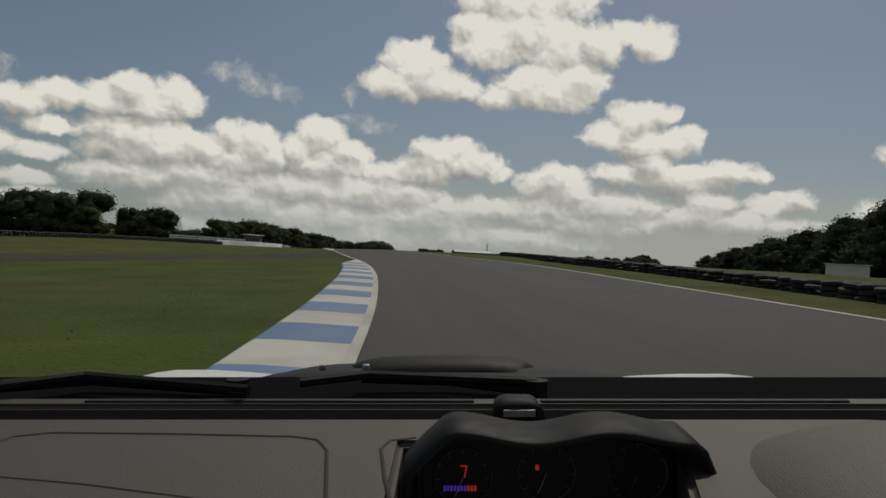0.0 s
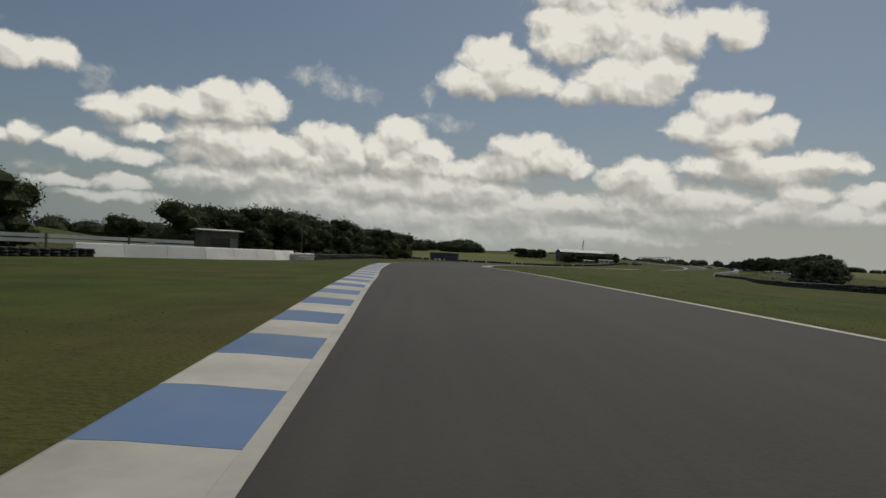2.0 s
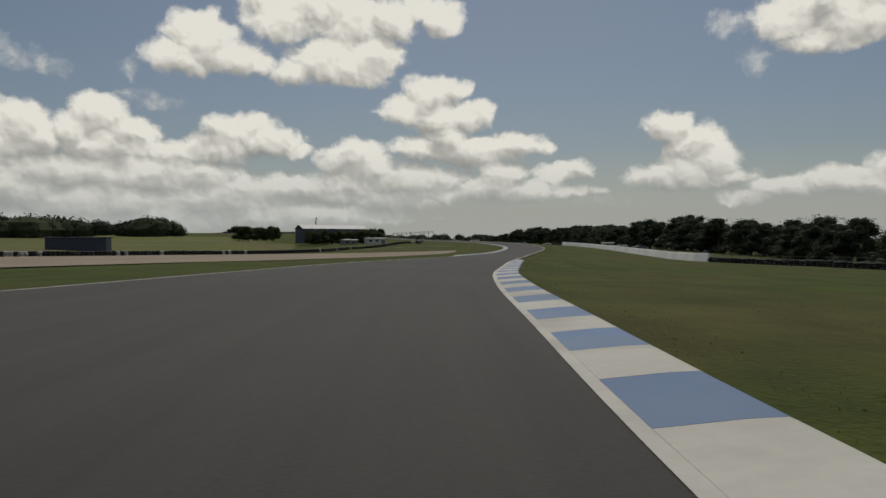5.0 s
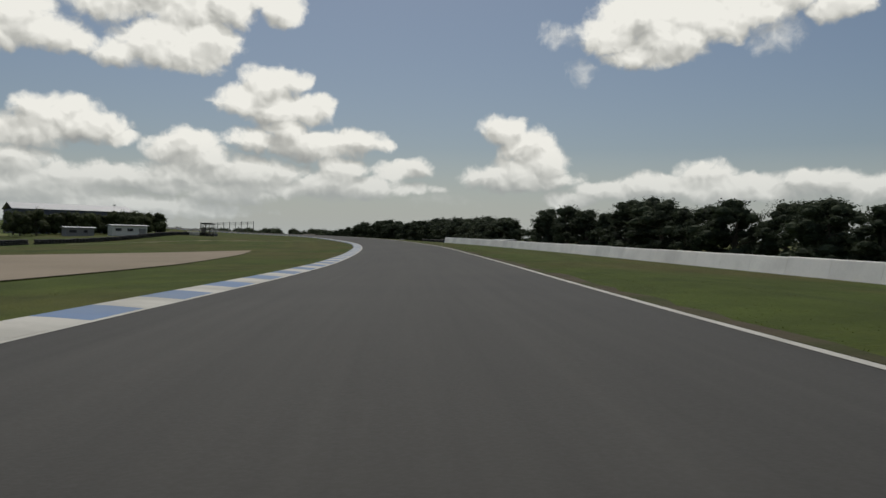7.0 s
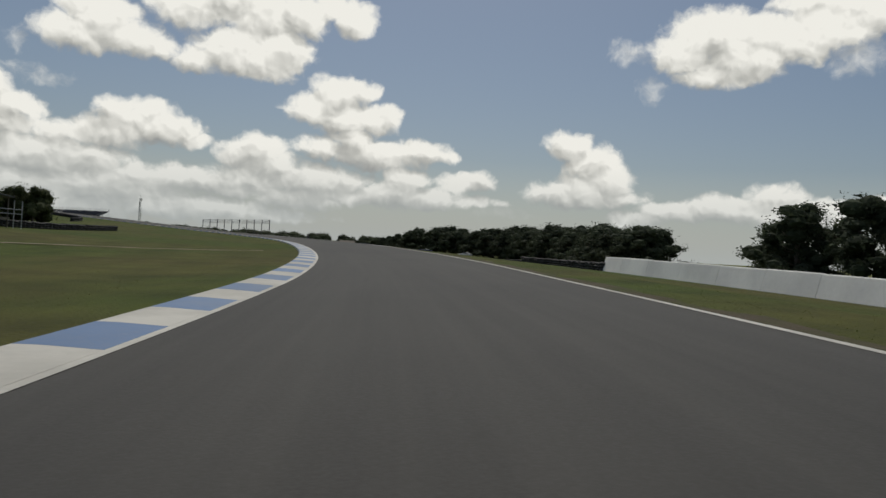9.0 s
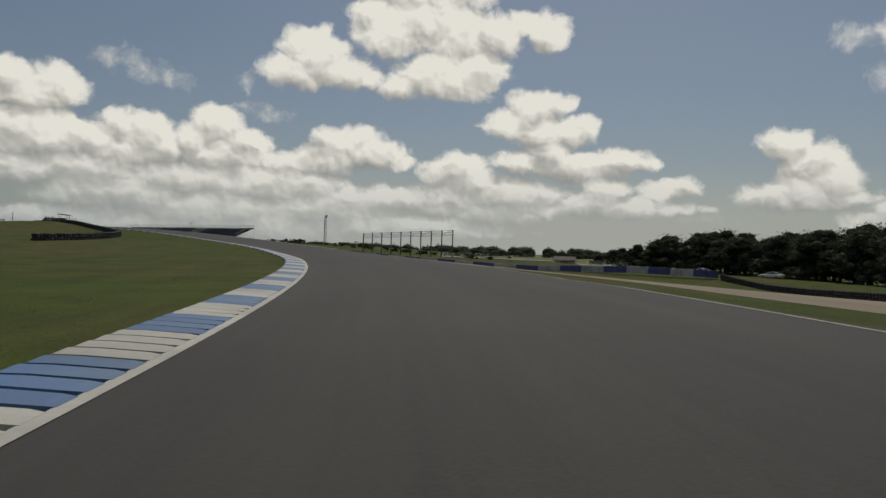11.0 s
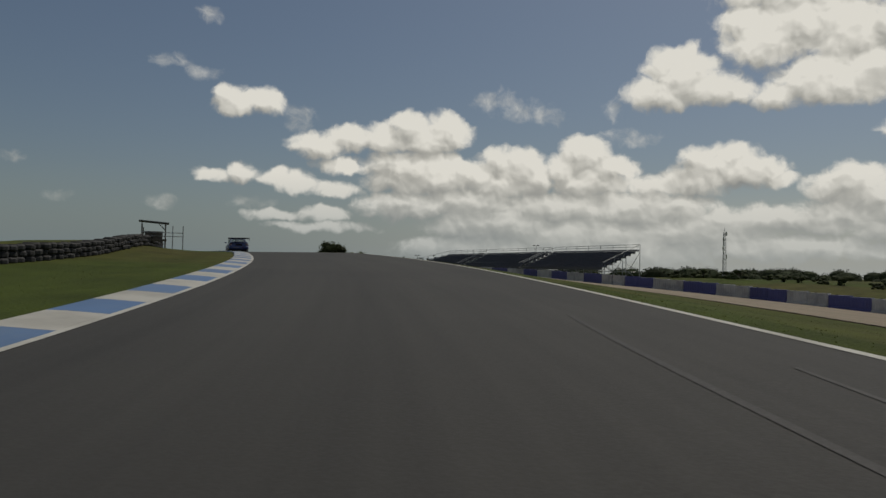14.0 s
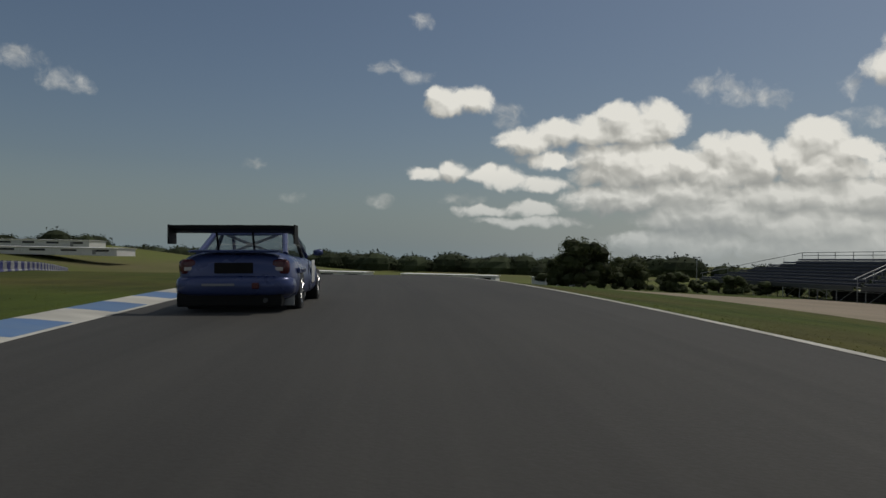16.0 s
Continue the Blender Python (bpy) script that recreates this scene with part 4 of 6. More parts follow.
def tree_meshes(kind, seed, height, clumps):
    """Trunk with limbs, and a crown of leaf tufts. kind: gum (round, broken crown), cypress (layered, spiky top), shrub."""
    rnd = random.Random(seed)
    tb = bmesh.new()
    verts, faces = [], []
    h = height
    lean = Vector((rnd.uniform(-0.08, 0.08), rnd.uniform(-0.08, 0.08), 1)) * h
    rod(tb, (0, 0, -0.2), lean * 0.45, 0.035 * h, 8, 0.02 * h)
    rod(tb, lean * 0.45, lean * 0.72, 0.02 * h, 7, 0.008 * h)
    tips = []
    for k in range(10 if kind != "shrub" else 5):
        z = rnd.uniform(0.2, 0.6)
        a = rnd.uniform(0, 6.28)
        ln = h * (rnd.uniform(0.2, 0.3) if kind == "gum" else rnd.uniform(0.16, 0.28))
        rise = rnd.uniform(0.2, 0.7) if kind == "gum" else rnd.uniform(0.05, 0.4)
        e = lean * z + Vector((math.cos(a), math.sin(a), rise)) * ln
        rod(tb, lean * z * 0.95, e, 0.01 * h, 6, 0.003 * h)
        tips.append(e)
    if kind == "gum":
        lobes = [(t, h * rnd.uniform(0.16, 0.24)) for t in tips]
        lobes += [(lean * rnd.uniform(0.5, 0.8) + Vector((rnd.uniform(-.2, .2), rnd.uniform(-.2, .2), 0)) * h, h * rnd.uniform(0.15, 0.22)) for _ in range(9)]
        lobes += [(Vector((math.cos(a), math.sin(a), 0)) * h * rnd.uniform(0.24, 0.34) + Vector((0, 0, h * rnd.uniform(0.12, 0.4))), h * rnd.uniform(0.14, 0.2)) for a in np.linspace(0.2, 5.9, 10)]
    elif kind == "cypress":
        lobes = []
        for k in range(44):
            z = (k + rnd.random()) / 44
            spread = h * (0.42 * (1 - z) ** 0.55 + 0.04)
            a = rnd.uniform(0, 6.28)
            q = spread * rnd.uniform(0.3, 1.0)
            lobes.append((Vector((q * math.cos(a), q * math.sin(a), h * (0.06 + 0.84 * z) + q * 0.16)), h * rnd.uniform(0.085, 0.14)))
    else:
        lobes = [(Vector((rnd.uniform(-.45, .45), rnd.uniform(-.45, .45), rnd.uniform(0.15, 0.75))) * h, h * rnd.uniform(0.2, 0.32)) for _ in range(14)]
    tot = sum(r * r for _, r in lobes)
    for c, r in lobes:
        heart(verts, faces, c, r * 0.72, rnd)
        for _ in range(max(3, int(clumps * r * r / tot))):
            d = Vector((rnd.gauss(0, 1), rnd.gauss(0, 1), rnd.gauss(0, 1) * (0.8 if kind == "gum" else 0.4))).normalized()
            p = c + d * r * rnd.uniform(0.45, 1.0)
            spike = kind == "cypress" and rnd.random() < 0.3
            if spike:
                p = p + Vector((d.x, d.y, 0.5)) * r * rnd.uniform(0.2, 0.9)
            clump(verts, faces, p, h * (rnd.uniform(0.016, 0.026) if spike else rnd.uniform(0.030, 0.050)), rnd, 0.8, 5)
    leaf = CYPRESS if kind == "cypress" else LEAF
    return finish("trunk", tb, BARK), mesh_of("crown", verts, faces, leaf)


GUMS = [tree_meshes("gum", 20 + i, 6.0, 1100) for i in range(4)]
CYPRESSES = [tree_meshes("cypress", 40 + i, 8.0, 1200) for i in range(5)]
SHRUBS = [tree_meshes("shrub", 60 + i, 2.0, 260) for i in range(3)]


def tree(kind, x, y, height, rnd, label, group, wide=1.0, dz=0.0):
    bank, nominal = {"gum": (GUMS, 6.0), "cypress": (CYPRESSES, 8.0), "shrub": (SHRUBS, 2.0)}[kind]
    trunk, crown = rnd.choice(bank)
    k = height / nominal
    z = ground_z(x, y)
    root = thing("shrub" if kind == "shrub" else "tree", label, "shrub" if kind == "shrub" else "tree",
                 pose(x, y, z - 0.05 + dz, 0, 0, rnd.uniform(0, 360)) @ Matrix.Diagonal((k * wide, k * wide, k, 1)), group=group)
    part("trunk", trunk, root)
    part("crown", crown, root)


def trees():
    rnd = random.Random(77)
    gum = "dense dark-green gum tree in the wood behind the tyre wall"
    for k in range(2, 17):                                  # wood above the left tyre wall
        s = 134 + k * 4.4
        for row in range(3):
            if row < 2 and s < 161:
                continue
            p = spot(s + rnd.uniform(-1, 1), 20.0 + max(0, s - 150) * 0.14 + row * 4.0 + rnd.uniform(-1.2, 1.2))
            tree("gum", p.x, p.y, rnd.uniform(5.6, 7.0) * (0.8 if s < 168 else 1.0) - 0.028 * max(0, s - 150) + 0.5 * row, rnd, gum, "left wood", rnd.uniform(1.0, 1.3))
    for k in range(14):
        p = spot(207 + k * 2.4, 30 + k * 2.4 + rnd.uniform(-2, 2))
        tree("gum", p.x, p.y, rnd.uniform(4.4, 6.2), rnd, gum, "left wood", rnd.uniform(1.1, 1.4))
    for k in range(22):                                     # the wood's far end
        f = k / 21
        tree("gum", -35 - 30 * f + rnd.uniform(-3, 3), 300 - 34 * f + rnd.uniform(-4, 4), rnd.uniform(5.6, 7.2), rnd, "round-crowned gum tree at the far end of the wood", "left wood", rnd.uniform(1.1, 1.4))
    field = "dark round-crowned tree at the edge of the field"
    for k in range(34):                                     # wood across the field
        x = -35 - k * 1.9
        if k in (1, 2):
            continue
        tree("gum", x + rnd.uniform(-1, 1), 124 - 0.1 * k + rnd.uniform(-6, 7), rnd.uniform(5.6, 7.0) + (1.6 if 9 < k < 15 else (-0.5 if k > 2 else -2.4)), rnd, field, "field wood", rnd.uniform(1.0, 1.35))
    for k in range(26):
        tree("gum", -100 - k * 3 + rnd.uniform(-2, 2), 112 - 1.2 * k + rnd.uniform(-6, 6), rnd.uniform(6.0, 8.5), rnd, field, "field wood", 1.2)
    cyp = "dark spiky-topped cypress in the windbreak behind the wall"
    for k in range(38):                                     # windbreak behind the white wall
        s = 214 + k * 5.1
        p = spot(s, -43 + rnd.uniform(-2, 2))
        tree("cypress", p.x, p.y, rnd.uniform(7.2, 9.6) * float(np.interp(s, [214, 256, 262, 300, 325, 345, 400, 414], [0.45, 0.5, 0.6, 0.68, 0.8, 0.95, 0.95, 0.85])), rnd, cyp, "wall windbreak", rnd.uniform(1.25, 1.55))
    for k, (x, y, _) in enumerate(along_points([(151, 586), (151, 566), (158, 546), (160, 522), (157, 500), (151, 478), (144, 458), (137, 438), (130, 415)], 4.6)):
        for row in range(2):
            h = 3.4 + min(4.4, 0.6 * k) + rnd.uniform(-1.3, 1.3)
            tree("cypress", x + 5 * row + rnd.uniform(-1.5, 1.5), y + rnd.uniform(-2, 2), h + 0.5 * row, rnd, "broad dark cypress standing beyond the gravel", "gravel cypresses", rnd.uniform(1.25, 1.6))
    entry = "tall dark cypress behind the tyre wall"
    for k in range(29):                                     # right of the start
        f = k / 39
        tree("cypress", 79 + 9 * f + rnd.uniform(-2, 2), 116 + 136 * f + rnd.uniform(-3, 3), rnd.uniform(13.0, 15.0) - 9.3 * f ** 0.7, rnd, entry, "entry windbreak", 1.25)
    for k in range(20):
        tree("cypress", 78 + 2.4 * k + rnd.uniform(-1, 1), 114 - 1.9 * k + rnd.uniform(-2, 2), rnd.uniform(13.4, 15.6), rnd, entry, "entry windbreak", 1.2)
    for k in range(16):
        tree("gum", 22 + 1.5 * k + rnd.uniform(-1, 1), 397 + 0.7 * k + rnd.uniform(-3, 3), rnd.uniform(3.6, 5.0), rnd, "dark bushy tree behind the low building", "building trees", 1.0)
    for k in range(12):
        x = 4 + 1.5 * k if k < 8 else 44 + 1.8 * (k - 8)
        tree("gum", x, 430 + rnd.uniform(-3, 3), rnd.uniform(4.0, 5.4), rnd, "dark bushy tree beside the low building", "building trees", 1.1)
    for x, y, h, w in ((5.3, 611, 5.3, 1.2), (2.6, 613, 3.9, 1.3), (8.6, 613, 3.7, 1.4), (12, 617, 2.4, 1.5), (17, 621, 2.3, 1.5), (21, 624, 2.5, 1.5)):
        tree("gum", x, y, h, rnd, "low windswept tree on the crest beside the stand", "crest trees", w)
    for x, y, h in ((14, 618, 1.7), (19, 622, 1.7), (24, 626, 1.7), (-2, 618, 1.8), (2, 624, 2.1), (7, 630, 2.3), (-8, 640, 2.0), (12, 634, 2.2)):
        tree("shrub", x, y, h, rnd, "dark rounded shrub on the crest beside the stand", "crest shrubs", 1.5)
    for k in range(26):
        tree("shrub", 64 + 1.9 * k + rnd.uniform(-1, 1), 596 - 1.5 * k + rnd.uniform(-3, 3), rnd.uniform(0.8, 1.5), rnd, "dark shrub on the slope behind the barrier", "slope shrubs", 1.6)
    for k in range(10):
        p = spot(146 + 5 * k + rnd.uniform(-1, 1), 17.0 + 0.13 * max(0, k * 5 - 4))
        tree("shrub", p.x, p.y, rnd.uniform(0.8, 1.3), rnd, "scrubby shrub below the trees", "bank shrubs", 1.3)


def far_woods():
    """Broken belts of woodland near the horizon, all round."""
    rnd = random.Random(5)
    verts, faces = [], []
    belts = [(-420, 560, 40, 640, 7), (60, 720, 260, 780, 4.5), (-420, 800, -60, 880, 11), (-60, 880, 420, 900, 6.5), (-260, 260, -80, 420, 9), (-130, 400, -20, 480, 8), (-80, 430, 10, 520, 8), (-150, 520, 12, 600, 9), (-90, 470, 0, 540, 7),
             (180, 100, 330, 380, 8), (-300, 60, -180, 240, 8), (-700, 300, -420, 800, 10), (-330, 770, -90, 800, 9), (-330, 705, -50, 750, 8), (-200, -120, 240, -140, 8), (-30, 690, 70, 730, 5)]
    for x0, y0, x1, y1, h in belts:
        n = int(math.hypot(x1 - x0, y1 - y0) / 4.2)
        for k in range(n):
            f = (k + rnd.random()) / n
            x, y = x0 + (x1 - x0) * f + rnd.uniform(-10, 10), y0 + (y1 - y0) * f + rnd.uniform(-10, 10)
            if noise.noise((x / 60, y / 60, 4.0)) < -0.3 or ((LX - x) ** 2 + (LY - y) ** 2).min() < 75 ** 2:
                continue
            z, r = level(x, y), h * rnd.uniform(0.42, 0.76)
            wide = rnd.uniform(1.1, 1.7)
            b, rings = len(verts), ((0.0, 0.75), (0.35, 0.86), (0.65, 0.70), (0.84, 0.40))
            for q, w in rings:
                for a in range(8):
                    k2 = r * w * wide * rnd.uniform(0.85, 1.1)
                    verts.append(Vector((x + k2 * math.cos(a * 0.785), y + k2 * math.sin(a * 0.785), z - 0.3 + r * 1.3 * q)))
            verts.append(Vector((x, y, z - 0.3 + r * 1.2)))
            faces.extend((b + i * 8 + a, b + i * 8 + (a + 1) % 8, b + i * 8 + 8 + (a + 1) % 8, b + i * 8 + 8 + a) for i in range(3) for a in range(8))
            faces.extend((b + 24 + a, b + 24 + (a + 1) % 8, b + 32) for a in range(8))
            for _ in range(75):
                d = Vector((rnd.gauss(0, 1), rnd.gauss(0, 1), abs(rnd.gauss(0, 0.9)))).normalized()
                clump(verts, faces, Vector((x, y, z + r * 0.1)) + Vector((d.x * r * wide * 0.9, d.y * r * wide * 0.9, d.z * r * 1.1)), r * 0.17, rnd, 0.8, 4)
    tagged(new("far_woods", mesh_of("far_woods", verts, faces, WOODS)), "belts of dark woodland along the horizon", "woodland", kind="stuff")


# ---- buildings and fixtures ----
def ground_z(x, y):
    d = (LX - x) ** 2 + (LY - y) ** 2
    i = int(d.argmin())
    side = (x - LX[i]) * -LHY[i] + (y - LY[i]) * LHX[i]
    if math.sqrt(d.min()) > reach(LS[i], side) - 2:
        return level(x, y)
    return spot(LS[i], side).z


def shed(name, label, x, y, rz, w, d, h, wall, roof, pitch=0.12, bays=4, door=True, sunk=0.3):
    root = thing(name, label, "building", pose(x, y, ground_z(x, y), 0, 0, rz))
    bm = bmesh.new()
    box(bm, (0, 0, (h - sunk) / 2), (w, d, h + sunk))
    part("wall", finish("wall", bm, wall), root)
    rib = box_mesh("cladding_rib", (0.06, 0.03, h * 0.98), wall, 0.0)
    for k in range(int(w / 0.9)):
        part("cladding_rib", rib, root, Matrix.Translation((-w / 2 + 0.45 + k * 0.9, -d / 2 - 0.014, 0.01)))
    bm = bmesh.new()
    for sgn in (-1, 1):
        ang = math.degrees(math.atan(pitch)) * -sgn
        box(bm, (0, sgn * (d / 4 + 0.12), h + pitch * d / 4 + 0.05), (w + 0.6, (d / 2 + 0.35), 0.08), pose(0, 0, 0, ang), 0.02)
    part("roof", finish("roof", bm, roof), root)
    for k in range(bays):
        cx = -w / 2 + w * (k + 0.5) / bays
        win = part("window", box_mesh("window", (w / bays * 0.5, 0.05, h * 0.3), GLASS_DARK, 0.01), root, Matrix.Translation((cx, -d / 2 - 0.035, h * 0.45)))
        part("frame", box_mesh("frame", (w / bays * 0.56, 0.03, h * 0.36), wall, 0.01), win, Matrix.Translation((0, 0.03, -h * 0.03)))
    if door:
        part("door", box_mesh("door", (min(1.0, w * 0.2), 0.06, h * 0.75), WALL_GREY, 0.01), root, Matrix.Translation((w * 0.36, -d / 2 - 0.04, 0)))
    return root


def marshal_post(label, x, y, rz, dz, k=1.0):
    root = thing("marshal_post", label, "marshal post", pose(x, y, ground_z(x, y) + dz, 0, 0, rz) @ Matrix.Diagonal((k, k, k, 1)))
    part("platform", box_mesh("platform", (1.5, 1.1, 0.1), TIMBER, 0.015), root, Matrix.Translation((0, 0, 0.22)))
    for sx in (-0.68, 0.68):
        for sy in (-0.48, 0.48):
            part("post", rod_mesh("post", (sx, sy, -0.3), (sx, sy, 1.3), 0.035, TIMBER), root)
    bm = bmesh.new()
    box(bm, (0, 0, 1.36), (1.75, 1.35, 0.07), pose(0, 0, 0, 0, 4), 0.015)
    part("roof", finish("roof", bm, DARK_STEEL), root)
    part("back_panel", box_mesh("back_panel", (1.05, 0.05, 0.5), TIMBER, 0.01), root, Matrix.Translation((0, 0.46, 0.32)))
    for z in (0.5, 0.72):
        part("rail", rod_mesh("rail", (-0.7, -0.5, z), (1.7, -0.5, z), 0.022, STEEL), root)
    for sx in (1.1, 1.7):
        part("rail_post", rod_mesh("rail_post", (sx, -0.5, -0.3), (sx, -0.5, 1.15), 0.028, STEEL), root)
    part("brace", rod_mesh("brace", (0.68, 0.48, 0.9), (0.3, 0.48, 1.3), 0.022, TIMBER), root)
    return root


def grandstand(x, y, rz, length, rows, label, z0, ext=0.0):
    """Open scaffold stand: the first row faces -y of its own frame, the back stands high; ext draws the lower rows out to -x."""
    root = thing("grandstand", label, "grandstand", pose(x, y, z0, 0, 0, rz), group="crest grandstands")
    rise, run = 0.30, 0.72
    for k in range(rows):
        e = ext * (1 - k / (rows - 1))
        w, cx = length + e, -e / 2
        zz, yy = 0.55 + k * rise, k * run
        part("step", box_mesh("step", (w, run, 0.05), DARK_STEEL, 0.01), root, Matrix.Translation((cx, yy, zz)))
        part("riser", box_mesh("riser", (w, 0.03, rise), DARK_STEEL, 0.005), root, Matrix.Translation((cx, yy - run / 2, zz - rise)))
        part("bench", box_mesh("bench", (w, 0.36, 0.16), SEAT, 0.02), root, Matrix.Translation((cx, yy + 0.08, zz + 0.10)))
        part("stair_tread", box_mesh("stair_tread", (0.8, 0.5, 0.06), WALL_GREY, 0.01), root, Matrix.Translation((-length / 2 - 0.45 - e, yy, zz - 0.1)), "pale grey stair tread")
    part("fascia", box_mesh("fascia", (length + ext, 0.05, 0.34), DARK_STEEL, 0.01), root, Matrix.Translation((-ext / 2, -run / 2 - 0.04, 0.25)))
    top, back = 0.55 + rows * rise, (rows - 0.5) * run
    n = int(length / 2.4)
    for k in range(n + 1):
        px = -length / 2 + length * k / n
        part("guard_post", rod_mesh("guard_post", (px, back, top - 0.3), (px, back, top + 0.62), 0.035, STEEL, 6), root)
        for yy, z1 in ((back, top - 0.1), (back * 0.5, top * 0.5), (0, 0.55)):
            part("support_leg", rod_mesh("support_leg", (px, yy, -1.6), (px, yy, z1), 0.045, STEEL, 6), root)
        part("brace", rod_mesh("brace", (px, back, 0.1), (px, back * 0.5, top * 0.5 - 0.1), 0.03, STEEL, 6), root)
        part("brace", rod_mesh("brace", (px, back, -0.9), (px, back * 0.5, 0.5), 0.03, STEEL, 6), root)
        part("tie", rod_mesh("tie", (px, 0, 0.1), (px, back, 0.1), 0.03, STEEL, 6), root)
        if k < n:
            part("brace", rod_mesh("brace", (px, back, -0.4), (px + length / n, back, top - 0.4), 0.03, STEEL, 6), root)
            part("brace", rod_mesh("brace", (px, 0, -0.9), (px + length / n, 0, 0.45), 0.03, STEEL, 6), root)
    for z in (0.3, 0.6):
        part("guard_rail", rod_mesh("guard_rail", (-length / 2, back, top + z), (length / 2, back, top + z), 0.03, STEEL, 6), root)
    for sx, ex in ((-length / 2, -ext), (length / 2, 0.0)):
        part("side_rail", rod_mesh("side_rail", (sx + ex, -0.3, 1.15), (sx, back, top + 0.6), 0.03, STEEL, 6), root)
        for k in range(0, rows, 2):
            px = sx + ex * (1 - k / (rows - 1))
            part("side_post", rod_mesh("side_post", (px, k * run, 0.5 + k * rise), (px, k * run, 1.22 + k * rise), 0.025, STEEL, 6), root)
    return root


def pylon_frame():
    a, b = Vector((84.8, 557.1, 0)), Vector((100.7, 538.8, 0))
    root = thing("scaffold_frame", "tall open steel post frame on the slope behind the barrier", "steel frame")
    n = 10
    tops = []
    for k in range(n):
        p = a.lerp(b, k / (n - 1))
        zt = 7.9 + 0.75 * k / (n - 1)
        part("post", box_mesh("post", (0.16, 0.16, zt + 0.6 - 4.0), DARK_STEEL, 0.01), root, Matrix.Translation((p.x, p.y, 3.4)) @ pose(0, 0, 0, 0, 0, -49))
        tops.append(Vector((p.x, p.y, zt)))
    for k in range(n - 1):
        for dz in (-0.08, -0.45, -0.8, -1.05):
            part("rail", rod_mesh("rail", tops[k] + Vector((0, 0, dz)), tops[k + 1] + Vector((0, 0, dz)), 0.04, STEEL, 6), root)
        part("brace", rod_mesh("brace", tops[k] + Vector((0, 0, -0.8)), tops[k + 1] + Vector((0, 0, -0.1)), 0.025, STEEL, 6), root)


def mast(x, y, top, label, r=0.9):
    z = ground_z(x, y)
    root = thing("lattice_mast", label, "radio mast", pose(x, y, z))
    h = top - z
    legs = [Vector((r * math.cos(a), r * math.sin(a), 0)) for a in (0.3, 2.4, 4.5)]
    for p in legs:
        part("leg", rod_mesh("leg", p, p * 0.5 + Vector((0, 0, h)), 0.11, STEEL, 6), root)
    n = 10
    for k in range(n):
        for i in range(3):
            f0, f1 = 1 - 0.5 * k / n, 1 - 0.5 * (k + 1) / n
            part("brace", rod_mesh("brace", legs[i] * f0 + Vector((0, 0, h * k / n)), legs[(i + 1) % 3] * f1 + Vector((0, 0, h * (k + 1) / n)), 0.06, STEEL, 5), root)
    for k, zz in enumerate((0.93, 0.8, 0.62, 0.45)):
        part("antenna", box_mesh("antenna", (0.5, 0.35, 1.6), WALL_WHITE, 0.05), root, Matrix.Translation((0.8 * math.cos(k * 2), 0.8 * math.sin(k * 2), h * zz)))
    part("whip", rod_mesh("whip", (0, 0, h), (0, 0, h * 1.1), 0.06, STEEL, 5), root)


def plain_pole(x, y, h, label):
    root = thing("pole", label, "pole", pose(x, y, ground_z(x, y)))
    part("shaft", rod_mesh("shaft", (0, 0, -0.3), (0, 0, h), 0.06, TIMBER, 8, 0.045), root)
    part("bracket", rod_mesh("bracket", (0, 0, h * 0.75), (0.25, 0, h * 0.82), 0.03, TIMBER, 6), root)


def light_pole(x, y, h, label, group="light poles"):
    root = thing("light_pole", label, "light pole", pose(x, y, ground_z(x, y)), group=group)
    part("pole", rod_mesh("pole", (0, 0, -0.3), (0, 0, h), 0.07, STEEL, 8, 0.05), root)
    part("arm", rod_mesh("arm", (-0.5, 0, h), (0.5, 0, h), 0.035, STEEL, 6), root)
    for sx in (-0.45, 0.45):
        part("lamp_head", box_mesh("lamp_head", (0.4, 0.3, 0.14), DARK_STEEL, 0.03), root, Matrix.Translation((sx, 0, h)))


def sign_tower():
    x, y = 113.7, 545.3
    root = thing("sign_tower", "narrow dark board tower with pale panels", "sign", pose(x, y, ground_z(x, y), 0, 0, -10))
    for sx in (-0.28, 0.28):
        part("post", rod_mesh("post", (sx, 0, -0.6), (sx, 0, 2.7), 0.05, DARK_STEEL), root)
    for k in range(5):
        part("panel", box_mesh("panel", (0.66, 0.06, 0.3), WALL_GREY if k % 2 else BLACK, 0.012), root, Matrix.Translation((0, 0, 0.75 + 0.4 * k)))


def gantry(x, y):
    root = thing("goal_frame", "low pale steel gantry frame on the grass", "steel frame", pose(x, y, ground_z(x, y), 0, 0, -12))
    for sx in (-1.4, 1.4):
        part("post", box_mesh("post", (0.14, 0.14, 1.6), WALL_WHITE, 0.01), root, Matrix.Translation((sx, 0, -0.3)))
    part("beam", box_mesh("beam", (3.0, 0.16, 0.4), WALL_GREY, 0.02), root, Matrix.Translation((0, 0, 1.0)))


